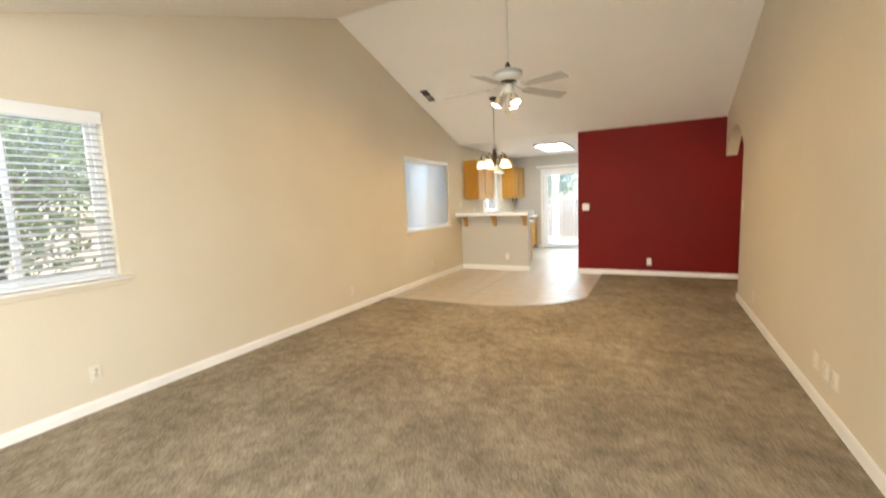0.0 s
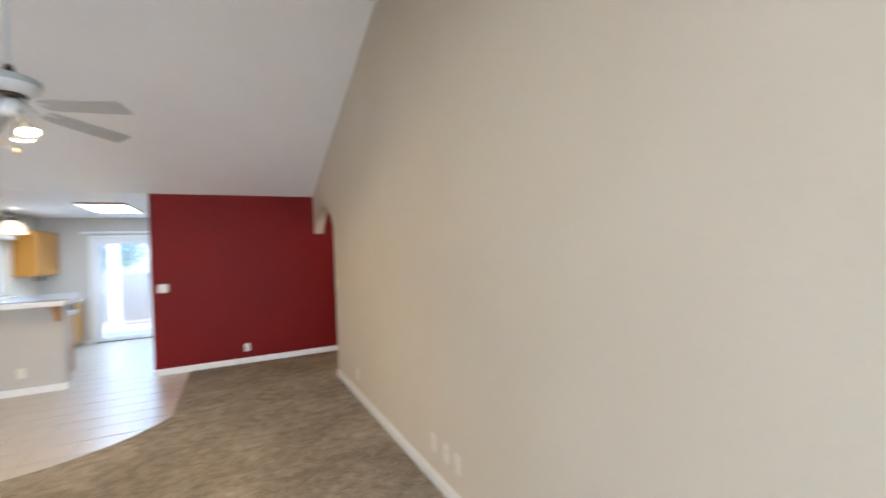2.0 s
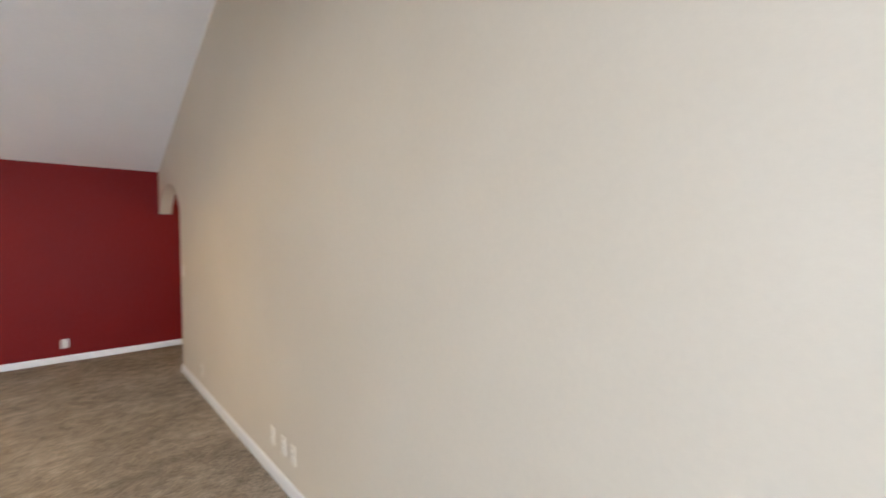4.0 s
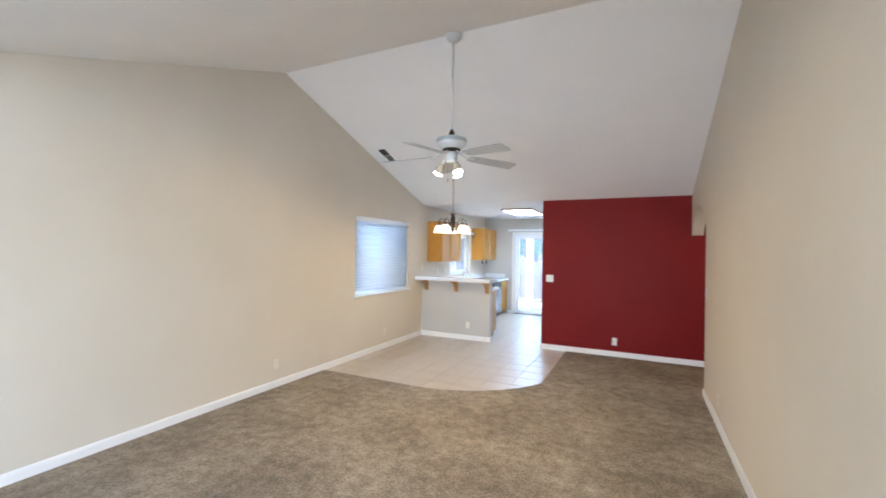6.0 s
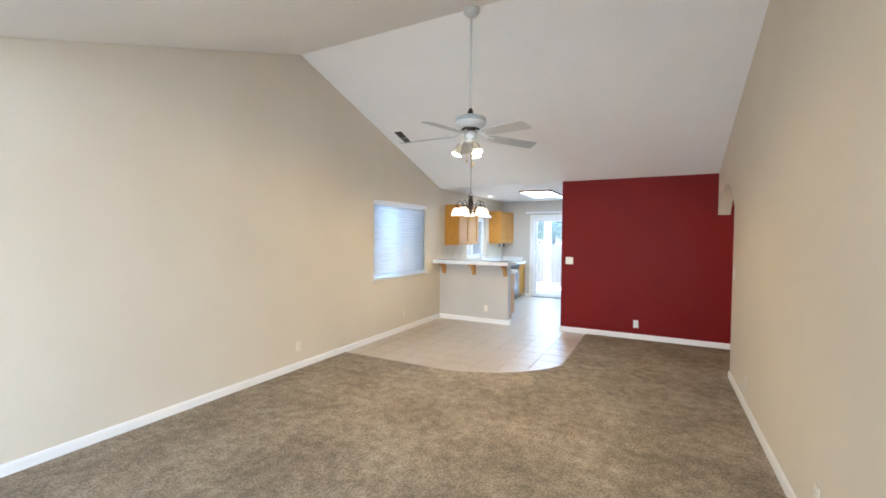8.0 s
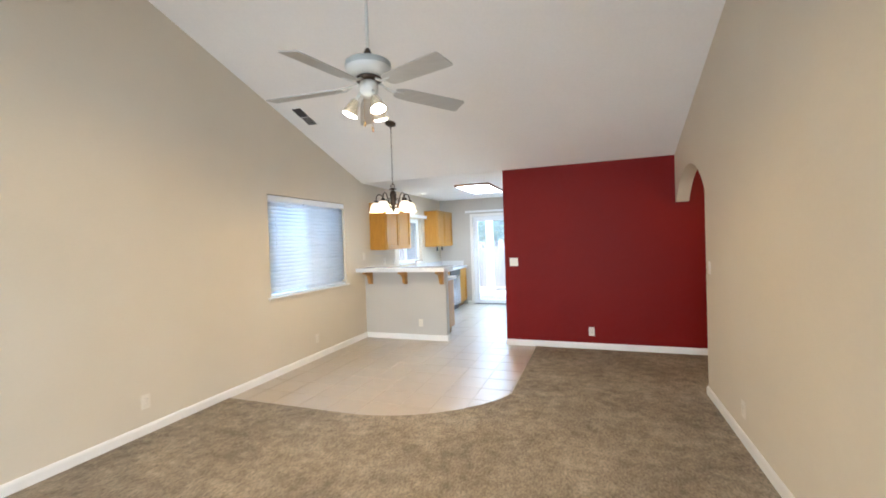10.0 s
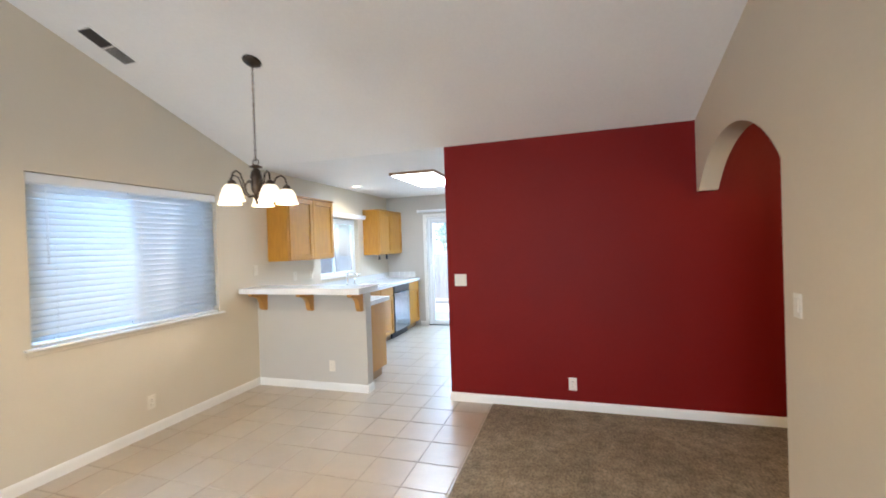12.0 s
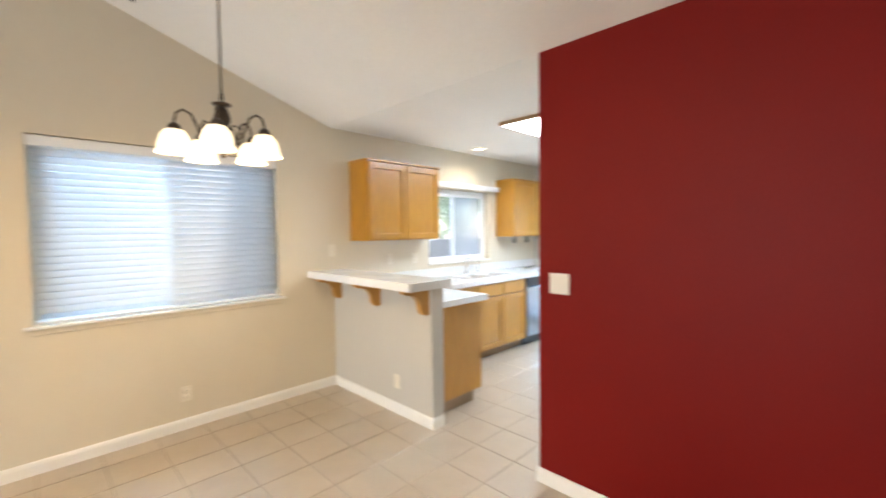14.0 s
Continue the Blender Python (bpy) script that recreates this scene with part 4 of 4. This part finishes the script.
def leaves(centre, size, count, seed, leaf=0.06):
    """Many small bent leaves gathered in clumps."""
    rng = random.Random(seed)
    verts, faces = [], []
    clumps = []
    for _ in range(34):
        d = Vector((rng.gauss(0, 1), rng.gauss(0, 1), rng.gauss(0, 1))).normalized() * rng.uniform(0.35, 1.0)
        clumps.append(Vector((centre[0] + d.x * size[0], centre[1] + d.y * size[1], centre[2] + d.z * size[2])))
    for k in range(count):
        c = clumps[k % len(clumps)]
        s = 0.26 * min(size)
        p = c + Vector((rng.gauss(0, s), rng.gauss(0, s), rng.gauss(0, s * 0.8)))
        q = Euler((rng.uniform(0, 6.3), rng.uniform(-0.9, 0.9), rng.uniform(0, 6.3))).to_matrix()
        l = leaf * rng.uniform(0.6, 1.4)
        i = len(verts)
        for u, v, w in ((0, -l, 0), (0.32 * l, -0.1 * l, 0.1 * l), (0, l, -0.1 * l), (-0.32 * l, -0.1 * l, 0.1 * l)):
            verts.append(p + q @ Vector((u, v, w)))
        faces += [(i, i + 1, i + 2), (i, i + 2, i + 3)]
    return verts, faces


def tree(x, y, h, r, count, seed, label, leaf=0.06, name="tree"):
    t = thing(name, (x, y, -0.16), label, "tree" if name == "tree" else "shrub")
    rng = random.Random(seed)
    bm = tube([(x, y, -0.18), (x + 0.03, y, h * 0.25), (x - 0.02, y + 0.04, h * 0.5), (x + 0.02, y, h * 0.8)], [0.03 * h, 0.024 * h, 0.018 * h, 0.007 * h], 10)
    for k in range(7):
        a = rng.uniform(0, math.tau)
        z = h * rng.uniform(0.3, 0.6)
        e = Vector((x + 0.7 * r * math.cos(a), y + 0.7 * r * math.sin(a), z + r * rng.uniform(0.2, 0.8)))
        s = Vector((x, y, z))
        add_tube(bm, [s, s.lerp(e, 0.5) + Vector((0, 0, 0.08)), e], [0.012 * h, 0.008 * h, 0.003 * h], 7)
    part("trunk", bm, M_BARK, t)
    v, f = leaves((x, y, h * 0.68), (r, r, h * 0.36), count, seed, leaf)
    data = bpy.data.meshes.new("crown")
    data.from_pydata([p - Vector((x, y, -0.16)) for p in v], [], f)
    data.materials.append(M_LEAFP)
    c = new("crown", data)
    c.parent = t
    return t


tree(-0.7, 19.6, 3.7, 1.1, 6000, 3, "leafy green tree behind the fence", 0.09)
tree(3.9, 20.4, 4.2, 1.5, 5000, 4, "leafy green tree behind the fence", 0.09)
tree(-5.7, 15.0, 4.4, 1.5, 7000, 6, "leafy green tree beside the side yard", 0.09)
tree(-4.4, 19.2, 4.2, 1.5, 6000, 12, "leafy green tree behind the fence", 0.09)
tree(-1.9, 0.9, 2.9, 0.95, 9000, 7, "dense green shrub outside the front window", 0.05, "shrub")
tree(-2.3, -0.9, 2.7, 1.0, 8000, 8, "dense green shrub outside the front window", 0.05, "shrub")
tree(-2.6, 2.4, 3.0, 0.9, 6000, 11, "dense green shrub outside the front window", 0.05, "shrub")


# ---- floor tiles, one by one, clipped to the edge of the carpet ----
def clip(poly, p, n):
    out = []
    for i, a in enumerate(poly):
        b = poly[(i + 1) % len(poly)]
        da, db = (a[0] - p[0]) * n[0] + (a[1] - p[1]) * n[1], (b[0] - p[0]) * n[0] + (b[1] - p[1]) * n[1]
        if da >= 0:
            out.append(a)
        if (da > 0) != (db > 0) and abs(da - db) > 1e-9:
            s = da / (da - db)
            out.append((a[0] + (b[0] - a[0]) * s, a[1] + (b[1] - a[1]) * s))
    return out


def tile_mesh(poly, cx, cy):
    bm = bmesh.new()
    n = len(poly)
    rings = []
    for s, z in ((0.0, -0.0045), (0.0, -0.0012), (0.0028, 0.0)):
        ring = []
        for u, v in poly:
            l = math.hypot(u - cx, v - cy) or 1
            ring.append(bm.verts.new((u - cx - (u - cx) / l * s, v - cy - (v - cy) / l * s, z)))
        rings.append(ring)
    for a, b in zip(rings, rings[1:]):
        for i in range(n):
            bm.faces.new((a[i], a[(i + 1) % n], b[(i + 1) % n], b[i]))
    bm.faces.new(rings[-1])
    data = bpy.data.meshes.new("tile")
    bm.to_mesh(data)
    bm.free()
    data.materials.append(M_TILE)
    return data


PITCH, GAP = 0.3035, 0.0032
bounds = [(a, (-(b[1] - a[1]), b[0] - a[0])) for a, b in zip(edge_line, edge_line[1:])]
whole = None
rng = random.Random(21)
for i in range(-8, 4):
    for j in range(-8, 15):
        xa, ya = 2.335 + PITCH * i, 6.452 + PITCH * j
        poly = [(xa + GAP, ya + GAP), (xa + PITCH - GAP, ya + GAP), (xa + PITCH - GAP, ya + PITCH - GAP), (xa + GAP, ya + PITCH - GAP)]
        full = poly[:]
        poly = clip(poly, (0.001, 0), (1, 0))
        poly = clip(poly, (0, YK - 0.001), (0, -1)) if poly else poly
        if poly and ya + PITCH <= YR + 0.06:
            for p, nn in bounds:
                poly = clip(poly, p, nn) if len(poly) > 2 else []
        elif poly:
            poly = clip(poly, (XRED - 0.002 if ya < YR + 0.10 else 3.1, 0), (-1, 0))
        if len(poly) < 3:
            continue
        area = abs(sum(a[0] * b[1] - b[0] * a[1] for a, b in zip(poly, poly[1:] + poly[:1]))) / 2
        if area < 0.0008:
            continue
        cx, cy = sum(p[0] for p in poly) / len(poly), sum(p[1] for p in poly) / len(poly)
        if poly == full:
            whole = whole or tile_mesh(poly, cx, cy)
            data = whole
        else:
            data = tile_mesh(poly, cx, cy)
        o = new("tile", data)
        o.parent = floor_tile
        o.location = (cx, cy, rng.uniform(-0.0004, 0.0004))
